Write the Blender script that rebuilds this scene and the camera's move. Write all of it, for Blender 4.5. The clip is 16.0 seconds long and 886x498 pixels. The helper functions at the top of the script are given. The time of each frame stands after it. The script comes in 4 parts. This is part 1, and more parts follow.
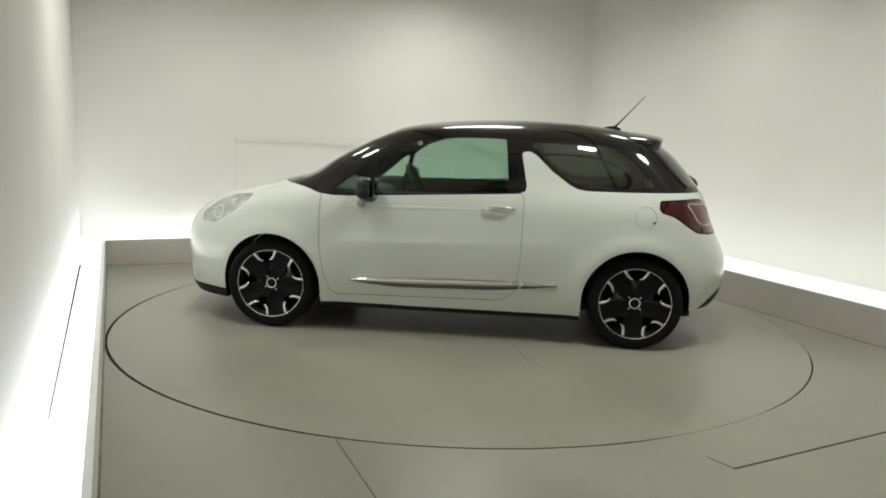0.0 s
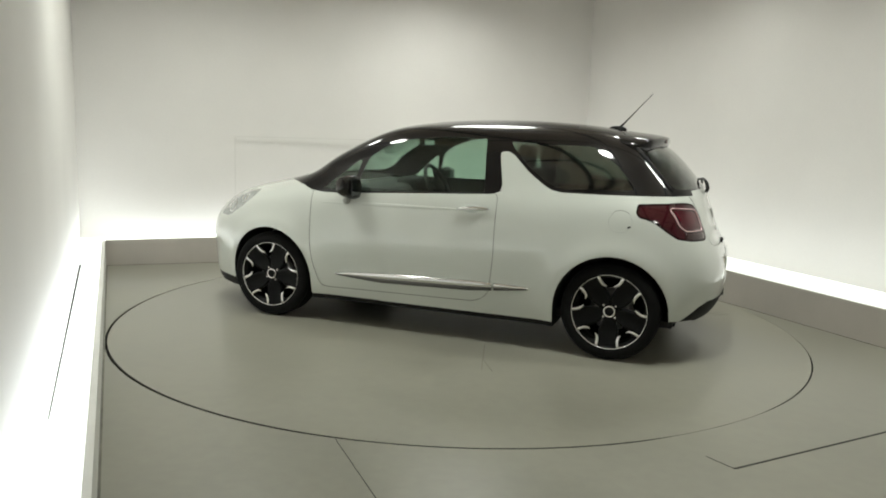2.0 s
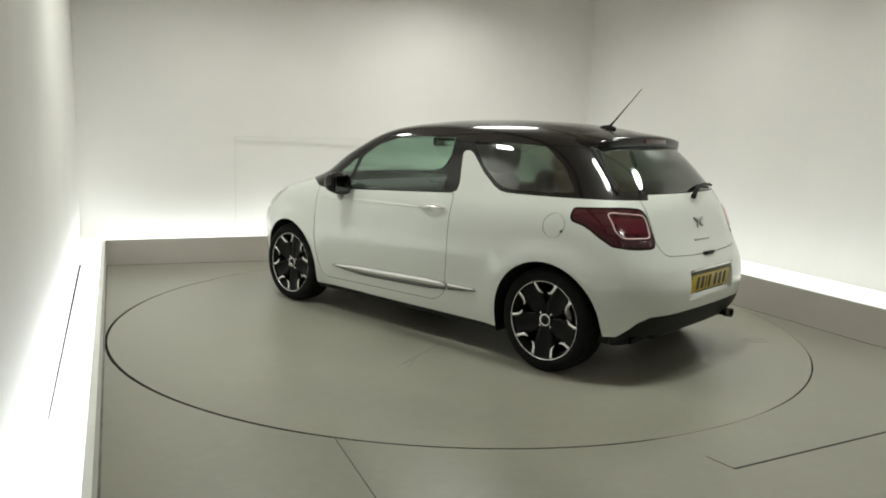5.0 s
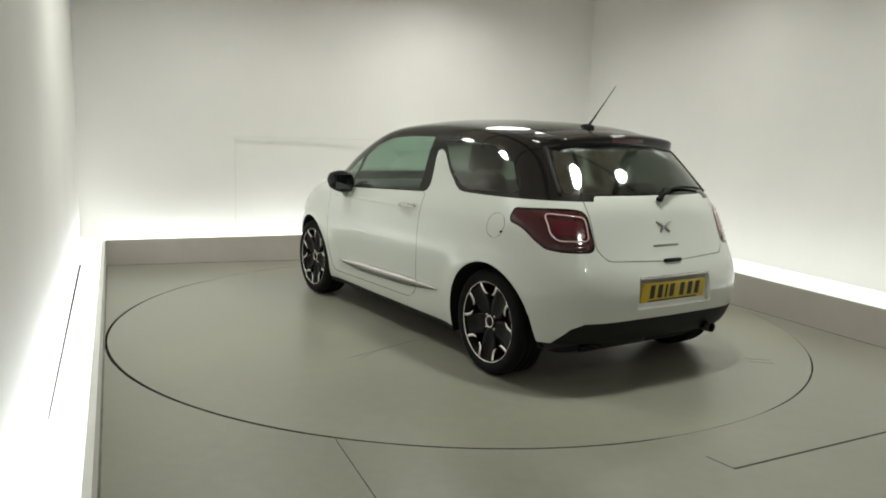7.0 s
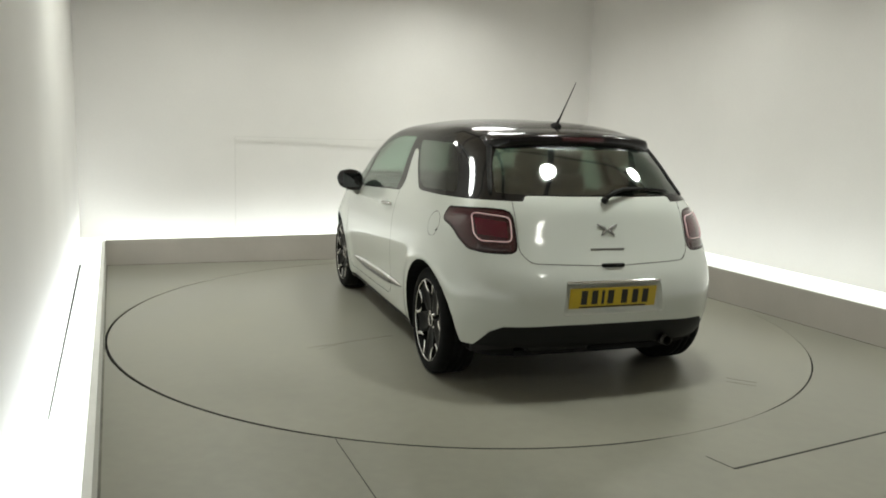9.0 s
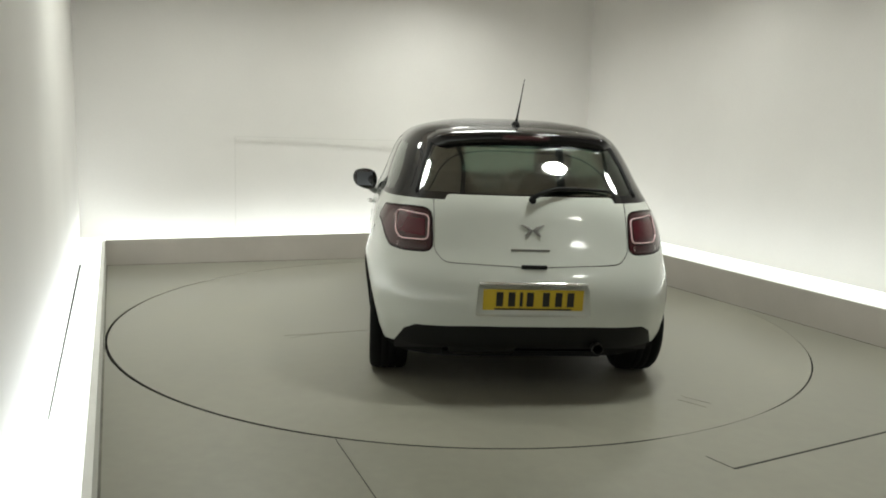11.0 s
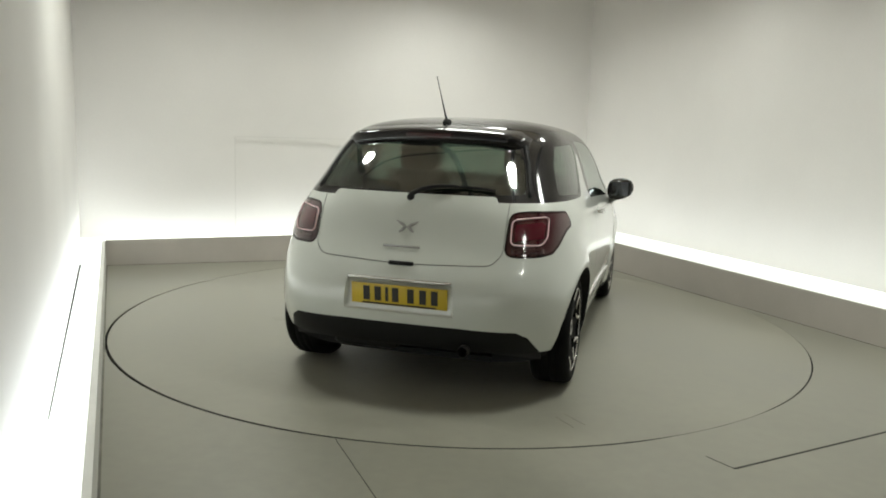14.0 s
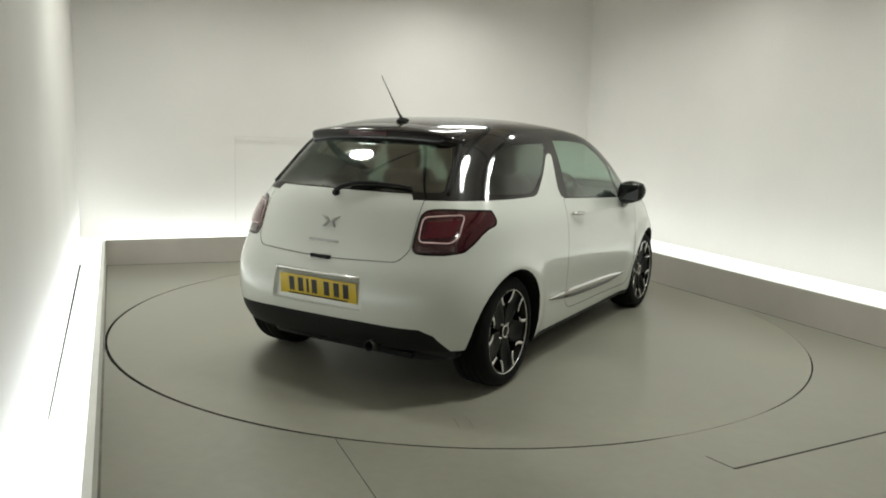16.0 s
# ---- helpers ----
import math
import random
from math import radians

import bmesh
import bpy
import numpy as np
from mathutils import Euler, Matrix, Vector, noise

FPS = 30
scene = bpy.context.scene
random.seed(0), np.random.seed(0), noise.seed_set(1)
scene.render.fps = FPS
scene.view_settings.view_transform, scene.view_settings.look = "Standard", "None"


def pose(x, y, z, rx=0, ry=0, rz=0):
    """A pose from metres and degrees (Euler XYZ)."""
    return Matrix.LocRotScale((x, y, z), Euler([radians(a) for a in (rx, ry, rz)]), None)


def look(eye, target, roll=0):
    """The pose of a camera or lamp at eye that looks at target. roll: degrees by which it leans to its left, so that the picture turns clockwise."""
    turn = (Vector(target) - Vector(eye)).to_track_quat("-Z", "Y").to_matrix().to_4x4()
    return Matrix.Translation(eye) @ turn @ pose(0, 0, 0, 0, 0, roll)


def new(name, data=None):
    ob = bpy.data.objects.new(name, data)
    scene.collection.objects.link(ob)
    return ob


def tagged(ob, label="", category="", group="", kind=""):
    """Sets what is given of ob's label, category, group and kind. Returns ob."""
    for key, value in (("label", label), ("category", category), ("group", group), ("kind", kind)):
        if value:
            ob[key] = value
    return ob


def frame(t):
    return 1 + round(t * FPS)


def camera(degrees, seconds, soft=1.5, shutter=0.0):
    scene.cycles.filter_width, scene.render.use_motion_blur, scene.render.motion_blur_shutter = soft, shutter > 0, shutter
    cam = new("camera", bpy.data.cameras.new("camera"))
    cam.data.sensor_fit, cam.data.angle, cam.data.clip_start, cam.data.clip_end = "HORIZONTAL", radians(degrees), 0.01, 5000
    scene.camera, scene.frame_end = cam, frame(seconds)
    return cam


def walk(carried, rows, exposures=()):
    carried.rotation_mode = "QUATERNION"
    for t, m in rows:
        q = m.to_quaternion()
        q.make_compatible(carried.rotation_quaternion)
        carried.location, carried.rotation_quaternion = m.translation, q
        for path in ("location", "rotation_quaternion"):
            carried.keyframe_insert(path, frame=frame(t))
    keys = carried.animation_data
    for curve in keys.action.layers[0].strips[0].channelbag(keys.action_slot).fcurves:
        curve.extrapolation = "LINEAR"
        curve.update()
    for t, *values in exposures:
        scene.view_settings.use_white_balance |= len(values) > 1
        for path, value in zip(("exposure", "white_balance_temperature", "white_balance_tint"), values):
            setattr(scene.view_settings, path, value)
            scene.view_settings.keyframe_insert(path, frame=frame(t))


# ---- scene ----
# camera: fixed on a bracket at the edge of the studio
CAM_D, CAM_H, CAM_YAW, CAM_PITCH, CAM_ROLL = 5.659, 1.391, -1.258, 8.844, 1.840
cam = camera(60.06, 16.0, soft=1.9)
_fw = Vector((math.sin(radians(CAM_YAW)) * math.cos(radians(CAM_PITCH)),
              math.cos(radians(CAM_YAW)) * math.cos(radians(CAM_PITCH)), -math.sin(radians(CAM_PITCH))))
EYE = Vector((0.0, -CAM_D, CAM_H))
_cam_pose = look(EYE, EYE + _fw * 5, CAM_ROLL)
walk(cam, [(0.0, _cam_pose), (16.0, _cam_pose)], exposures=[(0.0, 0.0), (16.0, 0.0)])

# ---- world and lights ----
world = bpy.data.worlds.new("world")
world.use_nodes = True
world.node_tree.nodes["Background"].inputs[0].default_value = (0.8, 0.85, 1.0, 1)
world.node_tree.nodes["Background"].inputs[1].default_value = 0.02
scene.world = world

CEIL_Z = 3.9


def area_lamp(name, place, target, size, power, color=(0.955, 0.99, 0.915)):
    d = bpy.data.lights.new(name, "AREA")
    d.shape, d.size, d.energy, d.color = "DISK", size, power, color
    d.spread = radians(160)
    ob = new(name, d)
    ob.matrix_world = look(place, target)
    return ob


LAMP_Z = 3.0
# x, y, diameter and power of the round lamps
# the last four are unseen, added to brighten the walls and floor
LAMPS_AND_FILL = [(-1.70, -0.80, 0.35, 22.5), (1.05, -1.60, 0.35, 28.0), (2.50, -0.80, 0.35, 14.0), (0.10, 1.75, 0.90, 26.0), (2.30, -4.60, 0.35, 8.0),
         (-1.95, 0.75, 0.35, 13.0), (1.80, 1.00, 0.35, 8.0)]
for _x, _y, _d, _w in LAMPS_AND_FILL:
    area_lamp("lamp_or_fill_light", (_x, _y, LAMP_Z - 0.012), (_x, _y, 0), _d, _w)

# ---- materials ----


def mat(name, color, rough=0.5, metal=0.0, var=0.0, scale=6.0, fine=120.0, bump=0.0, coat=0.0, spec=0.5, emit=0.0, emit_color=None, rvar=0.0):
    m = bpy.data.materials.new(name)
    m.use_nodes = True
    nt = m.node_tree
    b = nt.nodes["Principled BSDF"]
    b.inputs["Base Color"].default_value = (*color, 1)
    b.inputs["Roughness"].default_value = rough
    b.inputs["Metallic"].default_value = metal
    b.inputs["Specular IOR Level"].default_value = spec
    b.inputs["Coat Weight"].default_value = coat
    b.inputs["Coat Roughness"].default_value = 0.06
    if emit:
        b.inputs["Emission Color"].default_value = (*(emit_color or color), 1)
        b.inputs["Emission Strength"].default_value = emit
    if var or bump or rvar:
        tc = nt.nodes.new("ShaderNodeTexCoord")
        n1 = nt.nodes.new("ShaderNodeTexNoise")
        n1.inputs["Scale"].default_value, n1.inputs["Detail"].default_value = scale, 5
        n2 = nt.nodes.new("ShaderNodeTexNoise")
        n2.inputs["Scale"].default_value, n2.inputs["Detail"].default_value = fine, 3
        nt.links.new(tc.outputs["Object"], n1.inputs["Vector"])
        nt.links.new(tc.outputs["Object"], n2.inputs["Vector"])
        mx = nt.nodes.new("ShaderNodeMath")
        mx.operation = "MULTIPLY_ADD"
        nt.links.new(n2.outputs["Fac"], mx.inputs[0])
        mx.inputs[1].default_value = 0.35
        nt.links.new(n1.outputs["Fac"], mx.inputs[2])
        ramp = nt.nodes.new("ShaderNodeMapRange")
        ramp.inputs["From Min"].default_value, ramp.inputs["From Max"].default_value = 0.45, 0.9
        ramp.inputs["To Min"].default_value, ramp.inputs["To Max"].default_value = 1 - var, 1 + var
        nt.links.new(mx.outputs[0], ramp.inputs["Value"])
        mul = nt.nodes.new("ShaderNodeVectorMath")
        mul.operation = "SCALE"
        mul.inputs[0].default_value = color
        nt.links.new(ramp.outputs[0], mul.inputs["Scale"])
        nt.links.new(mul.outputs[0], b.inputs["Base Color"])
        if rvar:
            rr = nt.nodes.new("ShaderNodeMapRange")
            rr.inputs["From Min"].default_value, rr.inputs["From Max"].default_value = 0.45, 0.9
            rr.inputs["To Min"].default_value, rr.inputs["To Max"].default_value = rough - rvar, rough + rvar
            nt.links.new(mx.outputs[0], rr.inputs["Value"])
            nt.links.new(rr.outputs[0], b.inputs["Roughness"])
        if bump:
            bp = nt.nodes.new("ShaderNodeBump")
            bp.inputs["Strength"].default_value, bp.inputs["Distance"].default_value = bump, 0.002
            nt.links.new(n2.outputs["Fac"], bp.inputs["Height"])
            nt.links.new(bp.outputs[0], b.inputs["Normal"])
    return m


def glass_mat(name, tint, ior=1.5):
    m = bpy.data.materials.new(name)
    m.use_nodes = True
    b = m.node_tree.nodes["Principled BSDF"]
    b.inputs["Base Color"].default_value = (*tint, 1)
    b.inputs["Roughness"].default_value = 0.0
    b.inputs["IOR"].default_value = ior
    b.inputs["Transmission Weight"].default_value = 1.0
    return m


M_WALL = mat("wall_paint", (0.74, 0.72, 0.69), 0.7, var=0.03, scale=1.2, fine=60, bump=0.15)
M_FLOOR = mat("floor_paint", (0.270, 0.266, 0.218), 0.38, var=0.15, scale=0.9, fine=14, bump=0.1, rvar=0.08)
M_DISC = mat("turntable_paint", (0.280, 0.275, 0.224), 0.36, var=0.15, scale=0.9, fine=12, bump=0.1, rvar=0.08)
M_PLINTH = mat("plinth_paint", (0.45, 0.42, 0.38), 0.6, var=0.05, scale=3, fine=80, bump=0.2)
# left plinth, a paler tone than the back and right ones
M_PLINTH_PALE = mat("plinth_pale", (0.66, 0.66, 0.62), 0.55, var=0.05, scale=3, fine=80, bump=0.2)
M_COVE = mat("light_cover", (0.9, 0.92, 0.9), 0.4, emit=1.0, emit_color=(0.93, 1.0, 0.95))
M_COVE_R = mat("light_cover_wide", (0.9, 0.92, 0.9), 0.4, emit=0.5, emit_color=(0.93, 1.0, 0.95))
M_JOINT = mat("joint_dark", (0.03, 0.03, 0.027), 0.8)
M_SEAM = mat("seam_filler", (0.66, 0.642, 0.61), 0.7, var=0.05)
M_SHUT = mat("shut_line", (0.29, 0.29, 0.28), 0.7)
M_FAINT = mat("flap_line", (0.55, 0.57, 0.54), 0.6)
M_GRIME = mat("grime", (0.17, 0.165, 0.14), 0.8, var=0.4, scale=5, fine=30)
M_SLOT = mat("slot_grey", (0.05, 0.05, 0.05), 0.8)
M_BAND = mat("edge_steel", (0.05, 0.05, 0.045), 0.6, var=0.1)
M_SCUFF = mat("scuff", (0.245, 0.242, 0.20), 0.5, var=0.1)
M_CEIL = mat("ceiling_board", (0.78, 0.67, 0.53), 0.8, var=0.15, scale=2, fine=30)
M_BEAM = mat("beam_steel", (0.07, 0.06, 0.055), 0.6, var=0.1)
M_LAMP = mat("lamp_diffuser", (0.9, 0.9, 0.9), 0.4, emit=4.0, emit_color=(1, 0.98, 0.95))
M_WHITE = mat("white_car_paint", (0.632, 0.660, 0.612), 0.28, var=0.012, scale=2, coat=1.0)
M_BLACK = mat("black_car_paint", (0.006, 0.005, 0.005), 0.4, coat=0.85, spec=0.05)
M_TRIM = mat("black_plastic", (0.008, 0.008, 0.008), 0.6, var=0.1, fine=200, bump=0.2, spec=0.22)
M_RUBBER = mat("tyre_rubber", (0.007, 0.007, 0.007), 0.85, spec=0.15, var=0.15, scale=20, fine=150, bump=0.3)
M_CHROME = mat("chrome", (0.8, 0.8, 0.8), 0.12, metal=1.0)
M_ALLOY = mat("polished_alloy", (0.75, 0.74, 0.72), 0.25, metal=1.0)
M_RIM = mat("black_alloy", (0.006, 0.006, 0.006), 0.4, spec=0.12)
M_GLASS = glass_mat("tinted_glass", (0.58, 0.73, 0.645))
M_DGLASS = glass_mat("privacy_glass", (0.23, 0.28, 0.245), 2.0)
M_DGLASS.node_tree.nodes["Principled BSDF"].inputs["Roughness"].default_value = 0.055
M_RED = mat("red_lens", (0.050, 0.004, 0.009), 0.12, coat=1.0)
M_SEAT = mat("dark_cloth", (0.03, 0.028, 0.027), 0.9, var=0.2, fine=180, bump=0.4)
M_LINING = mat("grey_lining", (0.12, 0.115, 0.11), 0.9, var=0.1)
M_PLATE = mat("yellow_plate", (0.60, 0.43, 0.03), 0.35, var=0.04, fine=90)
M_LENS = mat("headlight_lens", (0.50, 0.52, 0.51), 0.12, metal=0.35, var=0.35, scale=18, fine=60, coat=1.0)

from mathutils.bvhtree import BVHTree

# ---- mesh helpers ----


def link_mesh(name, bm, material, parent=None, label="", smooth=True):
    me = bpy.data.meshes.new(name)
    bm.to_mesh(me)
    bm.free()
    for m in (material if isinstance(material, (list, tuple)) else [material]):
        me.materials.append(m)
    if smooth:
        for p in me.polygons:
            p.use_smooth = True
    ob = new(name, me)
    if parent is not None:
        ob.parent = parent
    if label:
        ob["label"] = label
    return ob


def part(name, bm, material, parent, label="", smooth=True):
    return link_mesh(name, bm, material, parent, label, smooth)


def box_bm(x0, x1, y0, y1, z0, z1, bevel=0.0, seg=2, m=None):
    bm = bmesh.new()
    bmesh.ops.create_cube(bm, size=1.0)
    for v in bm.verts:
        v.co = Vector((x0 + (v.co.x + 0.5) * (x1 - x0), y0 + (v.co.y + 0.5) * (y1 - y0), z0 + (v.co.z + 0.5) * (z1 - z0)))
    if bevel:
        bmesh.ops.bevel(bm, geom=bm.edges[:], offset=bevel, segments=seg, affect="EDGES", profile=0.5)
    if m is not None:
        bm.transform(m)
    return bm


def prism(points, z0, z1):
    """A closed prism over a plan polygon (x, y)."""
    bm = bmesh.new()
    lo = [bm.verts.new((x, y, z0)) for x, y in points]
    hi = [bm.verts.new((x, y, z1)) for x, y in points]
    n = len(points)
    bm.faces.new(lo[::-1])
    bm.faces.new(hi)
    for i in range(n):
        bm.faces.new((lo[i], lo[(i + 1) % n], hi[(i + 1) % n], hi[i]))
    bmesh.ops.recalc_face_normals(bm, faces=bm.faces[:])
    return bm


def lathe(profile, steps=64, axis="Y", closed=False):
    """Turns (radius, height) pairs round an axis."""
    bm = bmesh.new()
    rings = []
    for k in range(steps):
        a = 2 * math.pi * k / steps
        c, s = math.cos(a), math.sin(a)
        ring = []
        for r, h in profile:
            co = (r * c, h, r * s) if axis == "Y" else (r * c, r * s, h)
            ring.append(bm.verts.new(co))
        rings.append(ring)
    m = len(profile)
    for k in range(steps):
        a, b = rings[k], rings[(k + 1) % steps]
        for i in range(m if closed else m - 1):
            bm.faces.new((a[i], a[(i + 1) % m], b[(i + 1) % m], b[i]))
    bmesh.ops.recalc_face_normals(bm, faces=bm.faces[:])
    return bm


def sweep(points, radius, steps=8):
    """A tube along points; radius may be one number or one per point."""
    bm = bmesh.new()
    pts = [Vector(p) for p in points]
    rad = radius if isinstance(radius, (list, tuple)) else [radius] * len(pts)
    rings = []
    for i, p in enumerate(pts):
        d = (pts[min(i + 1, len(pts) - 1)] - pts[max(i - 1, 0)]).normalized()
        a = d.cross(Vector((0, 0, 1)) if abs(d.z) < 0.9 else Vector((1, 0, 0))).normalized()
        b = d.cross(a)
        rings.append([bm.verts.new(p + (a * math.cos(2 * math.pi * k / steps) + b * math.sin(2 * math.pi * k / steps)) * rad[i]) for k in range(steps)])
    for r0, r1 in zip(rings, rings[1:]):
        for k in range(steps):
            bm.faces.new((r0[k], r0[(k + 1) % steps], r1[(k + 1) % steps], r1[k]))
    bm.faces.new(rings[0][::-1])
    bm.faces.new(rings[-1])
    bmesh.ops.recalc_face_normals(bm, faces=bm.faces[:])
    return bm


# ---- the studio ----
R_DISC = 2.431
P_LB, P_BR = Vector((-3.388, 1.506)), Vector((1.11, 3.30))       # inner plinth corners
D_L = Vector((2.077, -4.532)).normalized()
D_R = Vector((2.957, -0.469)) - P_BR
D_R.normalize()
D_B = (P_BR - P_LB).normalized()
N_L, N_B, N_R = Vector((D_L.y, -D_L.x)), Vector((-D_B.y, D_B.x)), Vector((-D_R.y, D_R.x))
W_LB = Vector((-3.69, 1.63))                                       # wall corners
W_BR = Vector((1.50, 3.86))
L_END, R_END = P_LB + D_L * 11.0, P_BR + D_R * 11.5
LW_END, RW_END = W_LB + D_L * 11.0, W_BR + D_R * 11.5


def structure(ob, label, category):
    return tagged(ob, label, category, kind="structure")


def build_floor():
    n = 240
    bm = bmesh.new()
    rings = []
    # gap width varies by angle, imitating how light fades the joint's dark line
    turns = [0, 28, 45, 60, 100, 120, 160, 185, 250, 260, 290, 296, 310, 318, 338, 350, 360]
    wide = [0.0015, 0.004, 0.004, 0.0015, 0.002, 0.007, 0.010, 0.016, 0.016, 0.011, 0.011, 0.0010, 0.0010, 0.007, 0.008, 0.0015, 0.0015]
    gap = [float(np.interp(360.0 * k / n, turns, wide)) for k in range(n)]
    for r, z in ((R_DISC, -0.006), (R_DISC, 0.0), (4.0, 0.0), (7.0, 0.0), (13.0, 0.0)):
        ring = []
        for k in range(n):
            q = r + (gap[k] if r < 3 else 0.0)
            ring.append(bm.verts.new((q * math.cos(2 * math.pi * k / n), q * math.sin(2 * math.pi * k / n), z)))
        rings.append(ring)
    for a, b in zip(rings, rings[1:]):
        for k in range(n):
            bm.faces.new((a[k], b[k], b[(k + 1) % n], a[(k + 1) % n]))
    structure(link_mesh("floor", bm, M_FLOOR, smooth=False), "grey-green painted concrete studio floor with fine joints", "floor")
    pit = lathe([(0.0, -0.085), (R_DISC + 0.020, -0.085), (R_DISC + 0.020, -0.006)], 240, "Z")
    structure(link_mesh("turntable_pit", pit, M_JOINT, smooth=False), "dark pit under the turntable disc", "pit")

    def joint(a, b, w):
        a, b = Vector(a), Vector(b)
        d = (b - a).normalized()
        s = Vector((-d.y, d.x)) * w / 2
        structure(link_mesh("floor_joint", prism([a + s, b + s, b - s, a - s], -0.01, 0.0015), M_JOINT, smooth=False),
                  "thin dark joint in the painted floor", "floor joint")
    joint((-0.530, -2.392), (-0.20, -3.12), 0.0028)
    joint((1.123, -2.418), (1.206, -2.536), 0.003)
    joint((1.206, -2.536), (2.113, -2.038), 0.010)
    joint((2.113, -2.038), (3.6, -1.22), 0.010)


def build_disc():
    n = 240
    disc = new("turntable", None)
    tagged(disc, "round grey-green painted turntable disc flush with the floor", "turntable")
    part("disc", lathe([(0.0, 0.0), (1.2, 0.0), (R_DISC - 0.002, 0.0)], n, "Z"), M_DISC, disc, smooth=False)
    part("edge_band", lathe([(R_DISC - 0.002, 0.0), (R_DISC, -0.002), (R_DISC, -0.08)], n, "Z"), M_BAND, disc, "dark steel edge band of the disc", smooth=False)
    for a, b, w in (((-0.60, 1.25), (-0.42, 0.62), 0.008), ((-1.79, -0.99), (-1.92, -1.11), 0.010), ((-1.74, -1.03), (-1.87, -1.16), 0.006), ((-0.66, 1.20), (-0.50, 0.93), 0.005)):
        a, b = Vector(a), Vector(b)
        d = (b - a).normalized()
        o = Vector((-d.y, d.x)) * w / 2
        part("scuff_mark", prism([a + d * 0.02, a + d * 0.3 * (b - a).length + o, b - d * 0.05 + o, b, b - d * 0.08 - o, a + d * 0.2 * (b - a).length - o], -0.004, 0.0012), M_SCUFF, disc, "faint dark scuff on the disc", smooth=False)
    return disc


def wall(name, a, b, out, h, label):
    t = 0.15
    o = out * t
    structure(link_mesh(name, prism([a, b, b + o, a + o], -0.02, h), M_WALL, smooth=False), label, "wall")


def plinth(name, a, b, wa, wb, za, zb, label, paint):
    """A low plinth from a to b, with its lit cover reaching back to the wall at wa, wb."""
    d = (b - a).normalized()
    out = Vector((-d.y, d.x))
    if out.dot(wa - a) < 0:
        out = -out
    bm = prism([a, b, b + out * 0.03, a + out * 0.03], 0.0, 1.0)
    for v in bm.verts:
        f = max(0.0, min(1.0, (v.co.xy - a).dot(d) / (b - a).length))
        v.co.z *= za + (zb - za) * f
    structure(link_mesh(name, bm, paint, smooth=False), label, "plinth")
    jn = prism([a - out * 0.011, b - out * 0.011, b + out * 0.004, a + out * 0.004], -0.01, 0.002)
    structure(link_mesh(name + "_joint", jn, M_GRIME, smooth=False), "dark dirty joint where the plinth meets the floor", "joint")

    def lid(nm, material, pts, lab, cat):
        cov = prism(pts, 0.0, 1.0)
        for v in cov.verts:
            f = max(0.0, min(1.0, (v.co.xy - a).dot(d) / (b - a).length))
            top = za + (zb - za) * f - 0.004
            v.co.z = top if v.co.z > 0.5 else top - 0.02
        structure(link_mesh(nm, cov, material, smooth=False), lab, cat)
    wl = min((wa - a).dot(out), (wb - b).dot(out))
    lid(name + "_light_cover", M_COVE if wl < 0.28 else M_COVE_R, [a + out * 0.032, b + out * 0.032, wb, wa],
        "glowing white light cover along the top of the plinth", "cove light")


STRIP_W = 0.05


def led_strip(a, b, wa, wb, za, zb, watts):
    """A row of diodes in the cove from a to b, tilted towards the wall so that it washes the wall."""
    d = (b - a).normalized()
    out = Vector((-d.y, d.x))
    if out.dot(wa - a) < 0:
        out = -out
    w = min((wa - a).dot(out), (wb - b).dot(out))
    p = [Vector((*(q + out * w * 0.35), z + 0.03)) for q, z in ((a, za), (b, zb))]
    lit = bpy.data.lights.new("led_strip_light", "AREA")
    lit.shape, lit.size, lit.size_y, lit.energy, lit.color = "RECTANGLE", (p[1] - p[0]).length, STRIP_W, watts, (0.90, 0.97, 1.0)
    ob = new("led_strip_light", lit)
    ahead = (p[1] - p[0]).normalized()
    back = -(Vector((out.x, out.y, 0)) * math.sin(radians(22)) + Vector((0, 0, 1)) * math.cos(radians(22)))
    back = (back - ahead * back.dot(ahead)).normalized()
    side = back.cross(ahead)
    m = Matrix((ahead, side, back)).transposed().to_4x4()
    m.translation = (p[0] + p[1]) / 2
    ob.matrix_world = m


